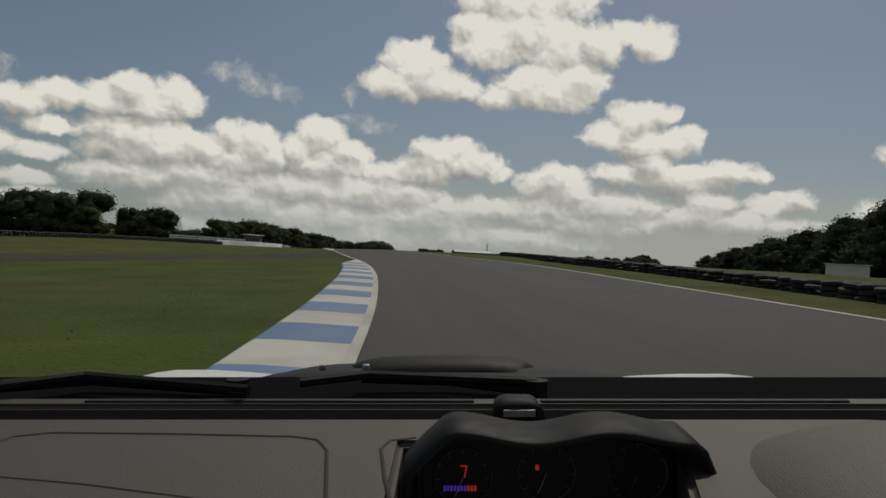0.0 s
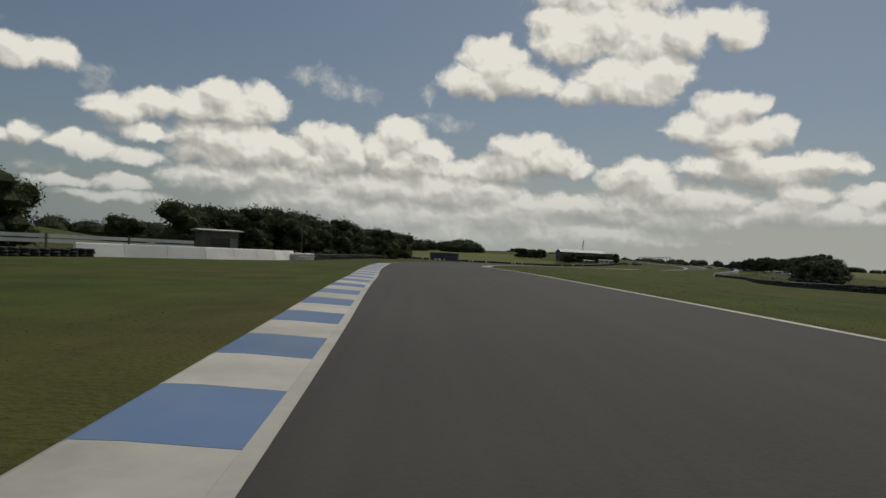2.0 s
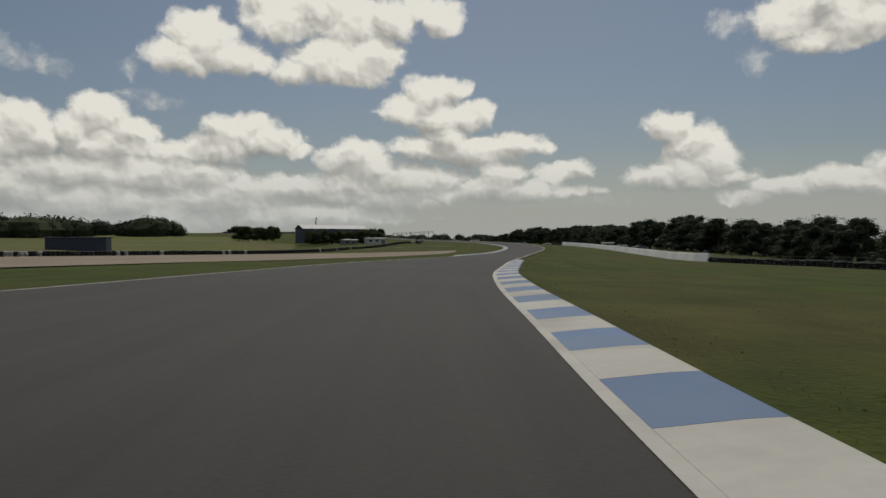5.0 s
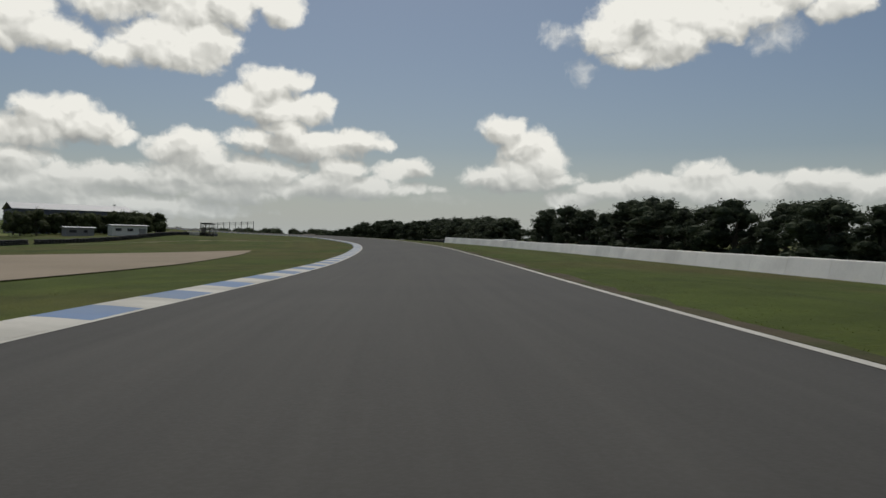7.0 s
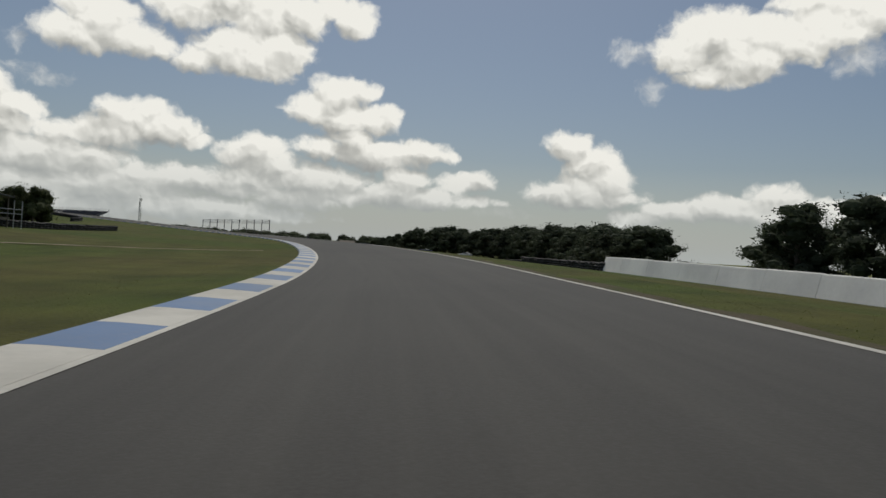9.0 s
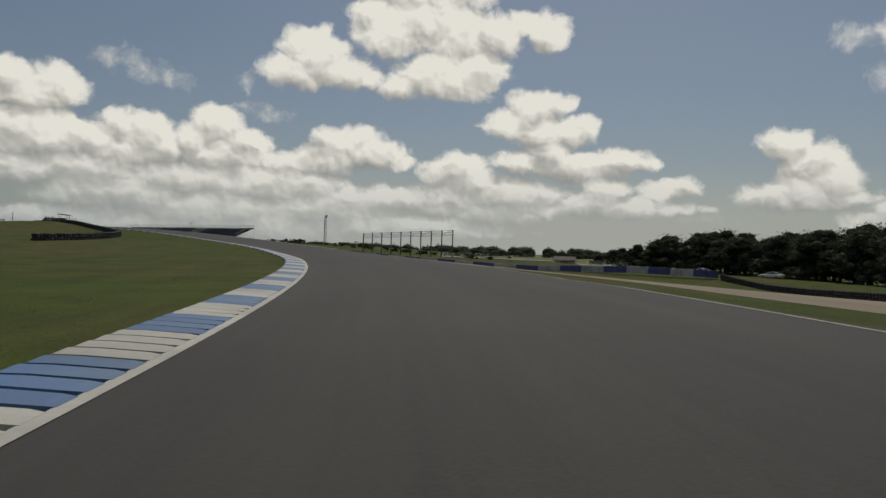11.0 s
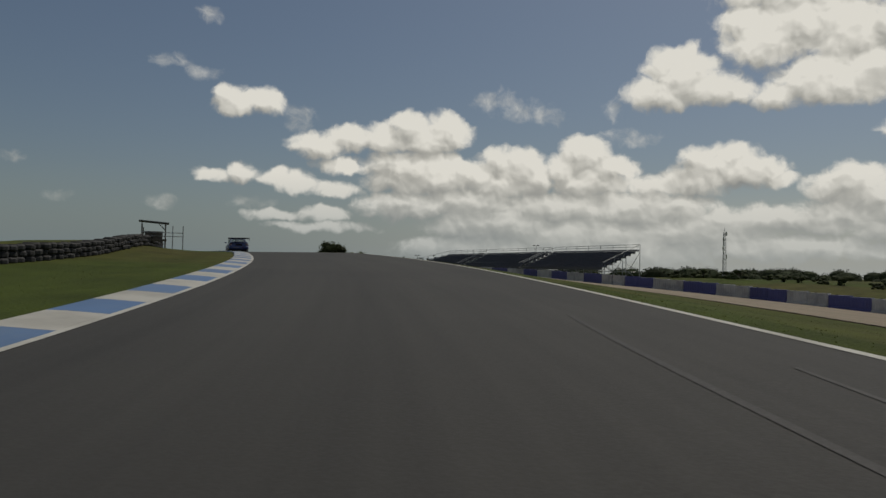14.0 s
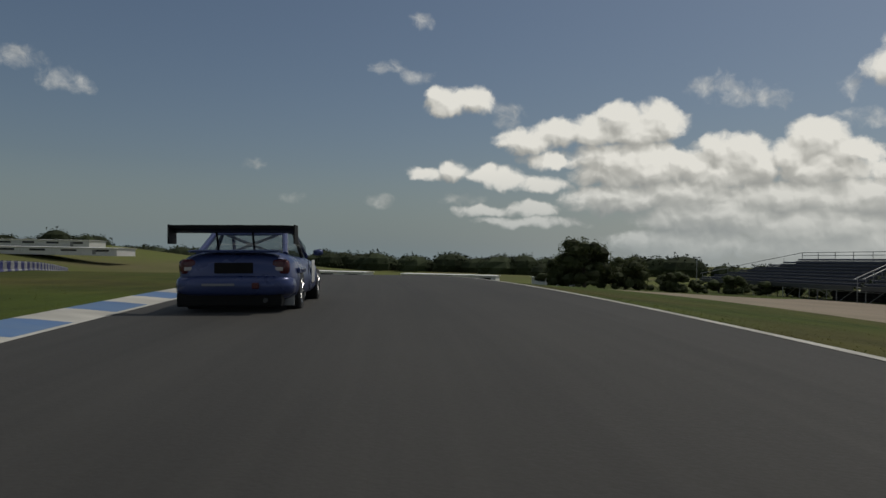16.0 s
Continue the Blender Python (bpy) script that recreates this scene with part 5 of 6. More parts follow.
def fence(s0, s1, u_of, label, h=0.9, gap=3.0):
    root = thing("fence", label, "fence")
    s, pts = s0, []
    post = rod_mesh("post", (0, 0, -0.2), (0, 0, h), 0.03, TIMBER, 6)
    while s < s1:
        p = spot(s, u_of(s))
        part("post", post, root, Matrix.Translation(p))
        pts.append(p)
        s += gap
    for z in (0.3, 0.6, 0.88):
        verts, faces = [], []
        for p in pts:
            verts += [p + Vector((0, 0, z * h)), p + Vector((0, 0, z * h + 0.018)), p + Vector((0.015, 0.015, z * h + 0.009))]
        for k in range(len(pts) - 1):
            for j in range(3):
                faces.append((3 * k + j, 3 * k + (j + 1) % 3, 3 * k + 3 + (j + 1) % 3, 3 * k + 3 + j))
        part("wire", mesh_of("wire", verts, faces, STEEL), root)


def bank_fence(pts):
    """A light fence on the bank with a white board along its foot."""
    root = thing("fence", "pale steel fence with a white foot board on the bank", "fence")
    post = rod_mesh("post", (0, 0, -0.2), (0, 0, 1.15), 0.03, STEEL, 6)
    run = along_points(pts, 2.4)
    feet = [Vector((x, y, ground_z(x, y))) for x, y, _ in run]
    for p in feet:
        part("post", post, root, Matrix.Translation(p))
    for a, b in zip(feet, feet[1:]):
        for z in (0.55, 0.85, 1.12):
            part("rail", rod_mesh("rail", a + Vector((0, 0, z)), b + Vector((0, 0, z)), 0.02, STEEL, 5), root)
        part("foot_board", rod_mesh("foot_board", a + Vector((0, 0, 0.15)), b + Vector((0, 0, 0.15)), 0.13, WALL_WHITE, 6), root, None, "white foot board")


def guard_rail(pts, label):
    root = thing("guard_rail", label, "guard rail")
    prof = [(0, 0), (0.05, 0.03), (0.0, 0.09), (0.0, 0.13), (0.05, 0.19), (0, 0.22), (-0.02, 0.22), (-0.02, 0)]
    for a, b in zip(pts, pts[1:]):
        a, b = Vector(a), Vector(b)
        d = (b - a)
        nr = Vector((-d.y, d.x, 0)).normalized()
        for zz in (0.12, 0.42):
            verts = [a + nr * o + Vector((0, 0, z + zz)) for o, z in prof] + [b + nr * o + Vector((0, 0, z + zz)) for o, z in prof]
            n = len(prof)
            faces = [(i, (i + 1) % n, n + (i + 1) % n, n + i) for i in range(n)] + [tuple(range(n))[::-1], tuple(range(n, 2 * n))]
            part("rail", mesh_of("rail", verts, faces, CONCRETE), root)
        part("post", box_mesh("post", (0.1, 0.1, 1.0), TIMBER, 0.01), root, Matrix.Translation(a - nr * 0.08 + Vector((0, 0, -0.3))))


def grass_blades():
    """Short tufts on the verges, within a few metres of the asphalt."""
    rnd = np.random.RandomState(8)
    n = 90000
    s = rnd.uniform(-12, 640, n)
    side = rnd.rand(n) < 0.5
    off = 0.12 + 4.5 * rnd.rand(n) ** 1.6
    verts, faces = [], []
    for k in range(n):
        sk = float(s[k])
        if side[k]:
            u = LEFT(sk) + float(off[k]) + (0.85 if sk < 34 or 62 < sk < 148 or sk > 266 else 0.0)
            if 204 < sk < 333 and u > near_l(sk) - 0.3:
                continue
        else:
            u = RIGHT(sk) - float(off[k]) - (0.7 if 130 < sk < 242 else 0.0)
            if sk > 414 and u < near_r(sk) + 0.1:
                continue
        c = spot(sk, u, -0.01)
        a = rnd.uniform(0, 6.28)
        w, h = rnd.uniform(0.006, 0.014), rnd.uniform(0.010, 0.026)
        dx, dy = math.cos(a) * w, math.sin(a) * w
        b = len(verts)
        verts += [(c.x - dx, c.y - dy, c.z), (c.x + dx, c.y + dy, c.z), (c.x + dx * 0.3 + rnd.uniform(-.035, .035), c.y + dy * 0.3 + rnd.uniform(-.035, .035), c.z + h)]
        faces.append((b, b + 1, b + 2))
    tagged(new("grass", mesh_of("grass", verts, faces, BLADES)), "short uneven grass tufts on the verges", "grass", kind="stuff")


def place_fixtures():
    shed("low_building", "long low blue-clad building with a pale tin roof", 32, 420, 12, 21, 8, 4.2, WALL_BLUE, ROOF, 0.3, 6)
    shed("white_hut", "low white clad hut beside the trees", 38.5, 385, 8, 5.2, 3.0, 1.5, WALL_WHITE, ROOF, 0.08, 3)
    shed("white_hut", "low grey clad hut beside the trees", 31.5, 386, 8, 4.0, 3.0, 1.3, WALL_GREY, ROOF, 0.08, 2)
    shed("container", "white container shed in front of the cypresses", 67.4, 112.5, -31, 6.0, 3.0, 3.2, WALL_WHITE, WALL_WHITE, 0.02, 0, False)
    shed("white_hut", "small pale hut behind the concrete wall", 105.4, 377.0, -30, 3.4, 2.2, 1.3, WALL_WHITE, ROOF, 0.06, 1)
    shed("shelter_hut", "small open hut with a white roof before the trees", -27.6, 126.2, 35, 2.6, 2.0, 1.9, TIMBER, WALL_WHITE, 0.05, 1)
    shed("hut", "small gabled hut with a grey roof on the grass", 133.3, 568.3, -15, 4.6, 3.4, 1.0, TIMBER, TIMBER, 0.5, 1)
    shed("container", "dark container shed beyond the tyre wall", -24, 316, -8, 9.0, 3.0, 1.9, WALL_BLUE, DARK_STEEL, 0.02, 0, False)
    shed("farm_shed", "distant pale farm shed among trees", -60, 560, 0, 26, 9, 3.4, WALL_GREY, ROOF, 0.2, 5)
    shed("farm_shed", "distant pale farm shed among trees", -150, 610, 10, 22, 9, 3.2, WALL_WHITE, ROOF, 0.2, 5)
    for x, y, w, h in ((-150, 640, 44, 1.5), (-185, 655, 40, 1.8), (-118, 668, 36, 1.6), (-70, 700, 24, 1.8), (-92, 672, 30, 1.6), (-225, 640, 50, 2.0)):
        shed("pit_building", "long low white pit building with a flat roof", x, y, 22, w, 7, h, WALL_WHITE, PIT_ROOF, 0.03, 5)
    for x, y, w in ((-16.4, 652, 5), (-24, 664, 7)):
        shed("white_hut", "small white trackside cabin past the crest", x, y, 40, w, 2.2, 1.3, WALL_WHITE, ROOF, 0.05, 2)
    marshal_post("roofed timber marshal post on the grass mound", 33.9, 530.3, 40, 0.15, 1.0)
    marshal_post("roofed timber marshal post on the far slope", 50.3, 382.5, 60, 0.2, 1.35)
    # stands on the crest; their back runs from (59.5, 588) to the north-west
    ax, front = Vector((-0.69, 0.72, 0)), Vector((-0.72, -0.69, 0))
    for d0, length, ext in ((0.0, 18.6, 0.0), (19.6, 19.4, 0.0), (40.0, 14.6, 10.0)):
        c = Vector((59.5, 588.0, 0)) + ax * (d0 + length / 2) + front * 5.4
        grandstand(c.x, c.y, -46.2, length, 8, "open scaffold grandstand with dark seat rows and steel rails", 6.02, ext)
    pylon_frame()
    mast(78.8, 810.6, 23.7, "tall grey lattice mast with antennas, far off")
    sign_tower()
    gantry(126.4, 529.8)
    light_pole(36, 640, 6.0, "thin light pole behind the stand")
    light_pole(0, 668, 5.0, "thin light pole behind the stand")
    plain_pole(20.5, 545.0, 2.0, "dark timber pole beside the guard rail")
    p = spot(143.2, 15.4)
    plain_pole(p.x, p.y, 4.3, "grey timber pole in front of the dark trees")
    fence(150, 262, lambda s: bar_r(s) - 2.5, "wire fence on timber posts behind the tyre wall")
    fence(268, 380, lambda s: bar_r(s) - 6.0, "wire fence on timber posts behind the white wall")
    bank_fence([(101, 556), (112, 560), (124, 563), (136, 566), (152, 568)])
    pts = [spot(s, u) for s, u in ((578, 13.0), (582, 13.4), (586, 14.0), (590, 14.8))]
    guard_rail(pts, "double white guard rail on timber posts")
    guard_rail([(x, y, ground_z(x, y) + 0.5) for x, y in ((-37, 112), (-34, 116), (-31, 120), (-28.2, 123.6))], "raised pale guard rail behind the concrete wall")


lanes()
kerbs()
tyre_walls()
walls()
plastic_barrier()
place_fixtures()
trees()
far_woods()
grass_blades()


# ---- cars ----
def loft(name, stations, mat, n=20, power=3.2, ends=True, smooth=True):
    """A body through cross sections (y, half width, z low, z high, tuck): rounded rings, drawn in at the top by tuck."""
    verts, faces = [], []
    for y, w, z0, z1, tuck in stations:
        for i in range(n):
            a = 2 * math.pi * i / n
            c, s = math.cos(a), math.sin(a)
            ex = abs(c) ** (2 / power) * (1 if c >= 0 else -1)
            ez = abs(s) ** (2 / power) * (1 if s >= 0 else -1)
            k = 1 - tuck * max(0.0, ez)
            verts.append((w * ex * k, y, (z0 + z1) / 2 + (z1 - z0) / 2 * ez))
    m = len(stations)
    for j in range(m - 1):
        for i in range(n):
            faces.append((j * n + i, (j + 1) * n + i, (j + 1) * n + (i + 1) % n, j * n + (i + 1) % n))
    if ends:
        faces += [tuple(range(n)), tuple(range((m - 1) * n, m * n))[::-1]]
    return mesh_of(name, verts, faces, mat, smooth=smooth)


def wheel_meshes(r, w):
    def ring(prof, n=24):
        verts, faces = [], []
        k = len(prof)
        for i in range(n):
            a = 2 * math.pi * i / n
            for q, x in prof:
                verts.append((x, q * math.cos(a), q * math.sin(a)))
        for i in range(n):
            for j in range(k - 1):
                faces.append((i * k + j, ((i + 1) % n) * k + j, ((i + 1) % n) * k + j + 1, i * k + j + 1))
        return verts, faces
    tyre = mesh_of("tyre", *ring([(r * 0.68, -w / 2), (r * 0.92, -w / 2), (r, -w / 2 + 0.03), (r, w / 2 - 0.03), (r * 0.92, w / 2), (r * 0.68, w / 2), (r * 0.68, -w / 2)]), TYRE, smooth=False)
    bm = bmesh.new()
    for k in range(10):
        a = 2 * math.pi * k / 10
        rod(bm, (w / 2 - 0.03, 0, 0), (w / 2 - 0.015, r * 0.64 * math.cos(a), r * 0.64 * math.sin(a)), 0.022, 6)
    rod(bm, (w / 2 - 0.07, 0, 0), (w / 2 + 0.0, 0, 0), 0.06, 12)
    spokes = finish("spokes", bm, ALLOY)
    rim = mesh_of("rim", *ring([(r * 0.69, -w / 2 + 0.02), (r * 0.62, 0), (r * 0.62, w / 2 - 0.04), (r * 0.69, w / 2 + 0.004), (r * 0.66, w / 2 + 0.004)]), ALLOY, smooth=True)
    return tyre, rim, spokes


def add_wheels(root, axles, half, r=0.33, w=0.24, z=None):
    tyre, rim, spokes = wheel_meshes(r, w)
    for y in axles:
        for sgn in (-1, 1):
            wh = part("wheel", tyre, root, pose(sgn * half, y, z or r, 0, 0, 0 if sgn > 0 else 180))
            part("rim", rim, wh)
            part("spokes", spokes, wh)


def sedan(root, paint, detail=True):
    """A four-door saloon, 4.9 m long; its front towards +y."""
    part("body", loft("body", [(-2.42, 0.70, 0.34, 0.80, 0.05), (-2.36, 0.82, 0.26, 0.93, 0.05), (-2.2, 0.89, 0.20, 0.99, 0.06), (-1.75, 0.93, 0.17, 1.01, 0.08),
                               (-1.0, 0.94, 0.16, 0.97, 0.08), (0, 0.93, 0.16, 0.94, 0.08), (0.8, 0.93, 0.16, 0.92, 0.08), (1.4, 0.93, 0.17, 0.88, 0.10),
                               (2.0, 0.89, 0.18, 0.80, 0.12), (2.35, 0.80, 0.22, 0.70, 0.10), (2.46, 0.66, 0.28, 0.58, 0.05)], paint, 28, 4.5), root)
    part("cabin_glass", loft("cabin_glass", [(-1.72, 0.66, 0.94, 0.98, 0.02), (-1.2, 0.76, 0.9, 1.30, 0.14), (-0.75, 0.79, 0.88, 1.39, 0.20), (-0.1, 0.80, 0.88, 1.41, 0.21),
                                             (0.35, 0.79, 0.86, 1.34, 0.2), (1.15, 0.70, 0.84, 0.90, 0.02)], GLASS_CAR, 24, 5), root)
    part("roof", loft("roof", [(-1.15, 0.56, 1.28, 1.325, 0), (-0.8, 0.62, 1.36, 1.41, 0), (-0.1, 0.64, 1.385, 1.435, 0), (0.3, 0.62, 1.335, 1.385, 0)], paint, 16, 3), root)
    for sgn in (-1, 1):
        bm = bmesh.new()
        rod(bm, (sgn * 0.70, -1.76, 0.96), (sgn * 0.585, -0.98, 1.36), 0.05, 8)
        part("rear_pillar", finish("rear_pillar", bm, paint), root)
        part("front_pillar", rod_mesh("front_pillar", (sgn * 0.72, 1.1, 0.9), (sgn * 0.59, 0.3, 1.36), 0.035, paint), root)
        part("centre_pillar", rod_mesh("centre_pillar", (sgn * 0.80, -0.3, 0.9), (sgn * 0.63, -0.3, 1.38), 0.035, BLACK), root)
        part("mirror", loft("mirror", [(0.62, 0.03, 0.93, 0.98, 0), (0.66, 0.10, 0.9, 1.02, 0), (0.74, 0.09, 0.91, 1.01, 0)], paint, 12, 3), root, Matrix.Translation((sgn * 1.0, 0, 0.03)))
        part("door_seam", rod_mesh("door_seam", (sgn * 0.935, -0.3, 0.3), (sgn * 0.915, -0.3, 0.88), 0.006, BLACK, 5), root)
    add_wheels(root, (-1.4, 1.38), 0.82)


def lead_car():
    p = spot(586.0, 2.52, -0.02)
    root = thing("race_car", "blue race saloon with a tall black rear wing, on the asphalt", "car", Matrix.Translation(p) @ pose(0, 0, 0, 0.6, -1.2, along(587) - 1))
    sedan(root, CAR_BLUE)
    wing = part("rear_wing", loft("rear_wing", [(-2.55, 0.95, 1.36, 1.415, 0), (-2.48, 0.95, 1.33, 1.41, 0), (-2.32, 0.95, 1.30, 1.355, 0), (-2.22, 0.95, 1.295, 1.31, 0)], BLACK, 16, 6, True, False), root, label="tall black rear wing")
    for sgn in (-1, 1):
        part("end_plate", box_mesh("end_plate", (0.02, 0.42, 0.3), BLACK, 0.006), wing, Matrix.Translation((sgn * 0.955, -2.38, 1.12)))
        part("strut", rod_mesh("strut", (sgn * 0.28, -2.18, 0.98), (sgn * 0.28, -2.36, 1.32), 0.018, BLACK), wing)
        lamp = part("tail_lamp", loft("tail_lamp", [(-2.40, 0.10, 0.66, 0.86, 0), (-2.34, 0.16, 0.63, 0.89, 0), (-2.2, 0.14, 0.64, 0.88, 0)], RED_LENS, 16, 3.5), root, Matrix.Translation((sgn * 0.70, -0.005, 0)), "red tail lamp cluster")
        part("reversing_lens", box_mesh("reversing_lens", (0.12, 0.03, 0.06), CLEAR_LENS, 0.01), lamp, Matrix.Translation((0, -2.40, 0.7)))
        part("mud_flap", box_mesh("mud_flap", (0.26, 0.02, 0.2), CAR_SILVER if sgn > 0 else BLACK, 0.005), root, Matrix.Translation((sgn * 0.74, -1.86, 0.12)))
        part("roof_arch", box_mesh("wheel_arch", (0.06, 0.84, 0.10), CAR_BLUE, 0.03), root, Matrix.Translation((sgn * 0.925, -1.4, 0.64)))
    part("rear_bumper", loft("rear_bumper", [(-2.50, 0.72, 0.36, 0.58, 0), (-2.46, 0.84, 0.32, 0.62, 0), (-2.3, 0.92, 0.28, 0.64, 0), (-2.1, 0.935, 0.28, 0.62, 0)], CAR_BLUE, 20, 5), root)
    part("diffuser", box_mesh("diffuser", (1.62, 0.34, 0.22), BLACK, 0.03), root, Matrix.Translation((-0.06, -2.28, 0.14)))
    part("plate_recess", box_mesh("plate_recess", (0.6, 0.03, 0.17), BLACK, 0.01), root, Matrix.Translation((0, -2.415, 0.66)))
    part("lip_spoiler", loft("lip_spoiler", [(-2.40, 0.7, 0.985, 1.0, 0), (-2.3, 0.74, 0.99, 1.035, 0), (-2.18, 0.72, 0.995, 1.015, 0)], CAR_BLUE, 12, 4), root)
    part("rear_badge", box_mesh("rear_badge", (0.5, 0.01, 0.035), WALL_GREY, 0.004), root, Matrix.Translation((-0.22, -2.515, 0.47)), "pale sticker bar")
    part("tow_strap", box_mesh("tow_strap", (0.12, 0.04, 0.1), RED_LENS, 0.02), root, Matrix.Translation((0.35, -2.5, 0.42)))
    part("door_roundel", box_mesh("door_roundel", (0.01, 0.5, 0.42), CAR_WHITE, 0.004), root, Matrix.Translation((0.935, 0.35, 0.42)), "white number panel on the door")
    part("roll_bar", rod_mesh("roll_bar", (-0.45, -1.0, 0.95), (0.45, -0.9, 1.3), 0.025, CAR_WHITE), root)
    part("roll_bar", rod_mesh("roll_bar", (0.45, -1.0, 0.95), (-0.45, -0.9, 1.3), 0.025, CAR_WHITE), root)
    part("exhaust", rod_mesh("exhaust", (0.5, -2.5, 0.24), (0.5, -2.1, 0.26), 0.035, DARK_STEEL, 12), root)


def parked_cars():
    first = None
    for x, y, rz, paint, label in ((99.5, 322, 70, CAR_WHITE, "white saloon parked below the cypresses"), (112, 360, 60, CAR_WHITE, "white saloon parked below the cypresses"),
                                   (109, 366, 75, CAR_SILVER, "silver saloon parked below the cypresses"), (106, 371, 65, CAR_WHITE, "white saloon parked below the cypresses"),
                                   (61, 116, 40, CAR_WHITE, "white saloon parked beside the container"), (140, 517, 20, CAR_SILVER, "silver saloon parked beyond the gravel"),
                                   (150, 512, 30, CAR_WHITE, "white saloon parked beyond the gravel")):
        root = thing("parked_car", label, "car", pose(x, y, ground_z(x, y), 0, 0, rz) @ Matrix.Diagonal((0.8, 0.8, 0.8, 1)), group="parked cars")
        sedan(root, paint)


# ---- the car that carries the camera, where the drive begins ----
EYE = 1.0
DECK = 0.75
CAR_POSE = pose(0, 0, EYE, 1.39, -3.2, -2.2) @ pose(0, 0, -EYE)


def dash_at(px, py, z=DECK):
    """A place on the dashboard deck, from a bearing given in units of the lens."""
    d = (EYE - z) * 1305 / (py - 432)
    return Vector(((px - 784) / 1305 * d, d, z))


def sheet(name, outline, z_top, z_low, mat, bevel=0.012):
    """A slab with that outline in plan."""
    bm = bmesh.new()
    vs = [bm.verts.new((p[0], p[1], z_top)) for p in outline]
    f = bm.faces.new(vs)
    if f.normal.z < 0:
        f.normal_flip()
    r = bmesh.ops.extrude_face_region(bm, geom=[f])
    bmesh.ops.translate(bm, vec=(0, 0, z_low - z_top), verts=[v for v in r["geom"] if isinstance(v, bmesh.types.BMVert)])
    bmesh.ops.recalc_face_normals(bm, faces=bm.faces)
    if bevel:
        bmesh.ops.bevel(bm, geom=[e for e in bm.edges if abs(e.verts[0].co.z - e.verts[1].co.z) < 1e-5 and e.verts[0].co.z > (z_top + z_low) / 2], offset=bevel, segments=3, affect="EDGES")
    return finish(name, bm, mat)


def tube(name, pts, r, mat, n=6):
    bm = bmesh.new()
    for a, b in zip(pts, pts[1:]):
        rod(bm, a, b, r, n)
    return finish(name, bm, mat)


def own_car():
    root = thing("track_car", "white track car with a brown vinyl dashboard, at the kerb", "car", CAR_POSE)
    # outer shell, open above the waist
    part("lower_body", loft("lower_body", [(-2.1, 0.70, 0.2, 0.62, 0), (-1.9, 0.84, 0.16, 0.66, 0), (0.2, 0.88, 0.15, 0.60, 0), (1.3, 0.88, 0.15, 0.58, 0), (2.6, 0.84, 0.16, 0.54, 0), (2.95, 0.66, 0.22, 0.46, 0)], CAR_WHITE, 24, 5), root)
    add_wheels(root, (-1.25, 2.15), 0.78, 0.30, 0.2)
    # bonnet: dark middle with two pale wings
    part("bonnet", loft("bonnet", [(1.44, 0.55, 0.52, 0.70, 0.1), (1.8, 0.56, 0.50, 0.695, 0.12), (2.3, 0.54, 0.48, 0.63, 0.14), (2.85, 0.52, 0.42, 0.53, 0.14)], BLACK, 24, 4), root, label="dark glossy bonnet")
    for sgn in (-1, 1):
        part("front_wing", loft("front_wing", [(1.3, 0.2, 0.45, 0.64, 0.1), (1.7, 0.24, 0.45, 0.664, 0.25), (2.2, 0.24, 0.42, 0.625, 0.25), (2.7, 0.2, 0.4, 0.53, 0.2)], CAR_WHITE, 18, 3), root, Matrix.Translation((-0.74 if sgn < 0 else 0.77, 0, 0 if sgn < 0 else -0.012)) @ Matrix.Diagonal((1.0 if sgn < 0 else 1.3, 1, 1, 1)), "white painted wing")
    part("bonnet_scoop", loft("bonnet_scoop", [(1.75, 0.20, 0.66, 0.704, 0.1), (1.95, 0.24, 0.65, 0.706, 0.15), (2.3, 0.2, 0.62, 0.65, 0.2)], BLACK, 16, 3), root, Matrix.Translation((0.0, 0, 0)))
    # cowl under the windscreen, with wipers
    part("cowl", sheet("cowl", [(-1.0, 1.20), (1.0, 1.20), (0.98, 1.46), (-0.98, 1.46)], 0.738, 0.45, SOFT_BLACK), root)
    for pts, blade in (([dash_at(420, 690), dash_at(160, 672, 0.76), dash_at(0, 684, 0.765)], [dash_at(-60, 692, 0.765), dash_at(150, 666, 0.77), dash_at(440, 690, 0.765)]),
                       ([dash_at(950, 692), dash_at(790, 672, 0.76), dash_at(640, 668, 0.765)], [dash_at(530, 678, 0.765), dash_at(650, 664, 0.772), dash_at(950, 676, 0.765)])):
        wp = part("wiper", tube("wiper_arm", pts, 0.011, BLACK), root)
        part("wiper_blade", tube("wiper_blade", blade, 0.008, BLACK), wp)
        part("hinge", rod_mesh("hinge", pts[0] + Vector((0, 0, -0.03)), pts[0] + Vector((0, 0, 0.018)), 0.02, BLACK, 12), wp)
    for px in (571, 648):
        part("washer_jet", box_mesh("washer_jet", (0.014, 0.014, 0.012), ALLOY, 0.003), root, Matrix.Translation(dash_at(px, 656, 0.745)))
    # dashboard
    dash = part("dashboard", sheet("dashboard", [(-1.0, 0.70), (-0.05, 0.70), (-0.05, 0.93), (0.295, 0.93), (0.24, 0.70), (1.0, 0.70), (1.0, 0.98), (0.60, 1.055), (-1.0, 1.055)], DECK, 0.35, DASH, 0.008), root, label="brown grained vinyl dashboard")
    part("windscreen_trough", sheet("windscreen_trough", [(-1.0, 1.057), (0.62, 1.057), (0.92, 1.13), (1.0, 1.16), (-1.0, 1.16)], DECK - 0.012, 0.4, SOFT_BLACK, 0.006), dash, label="black soft trough")
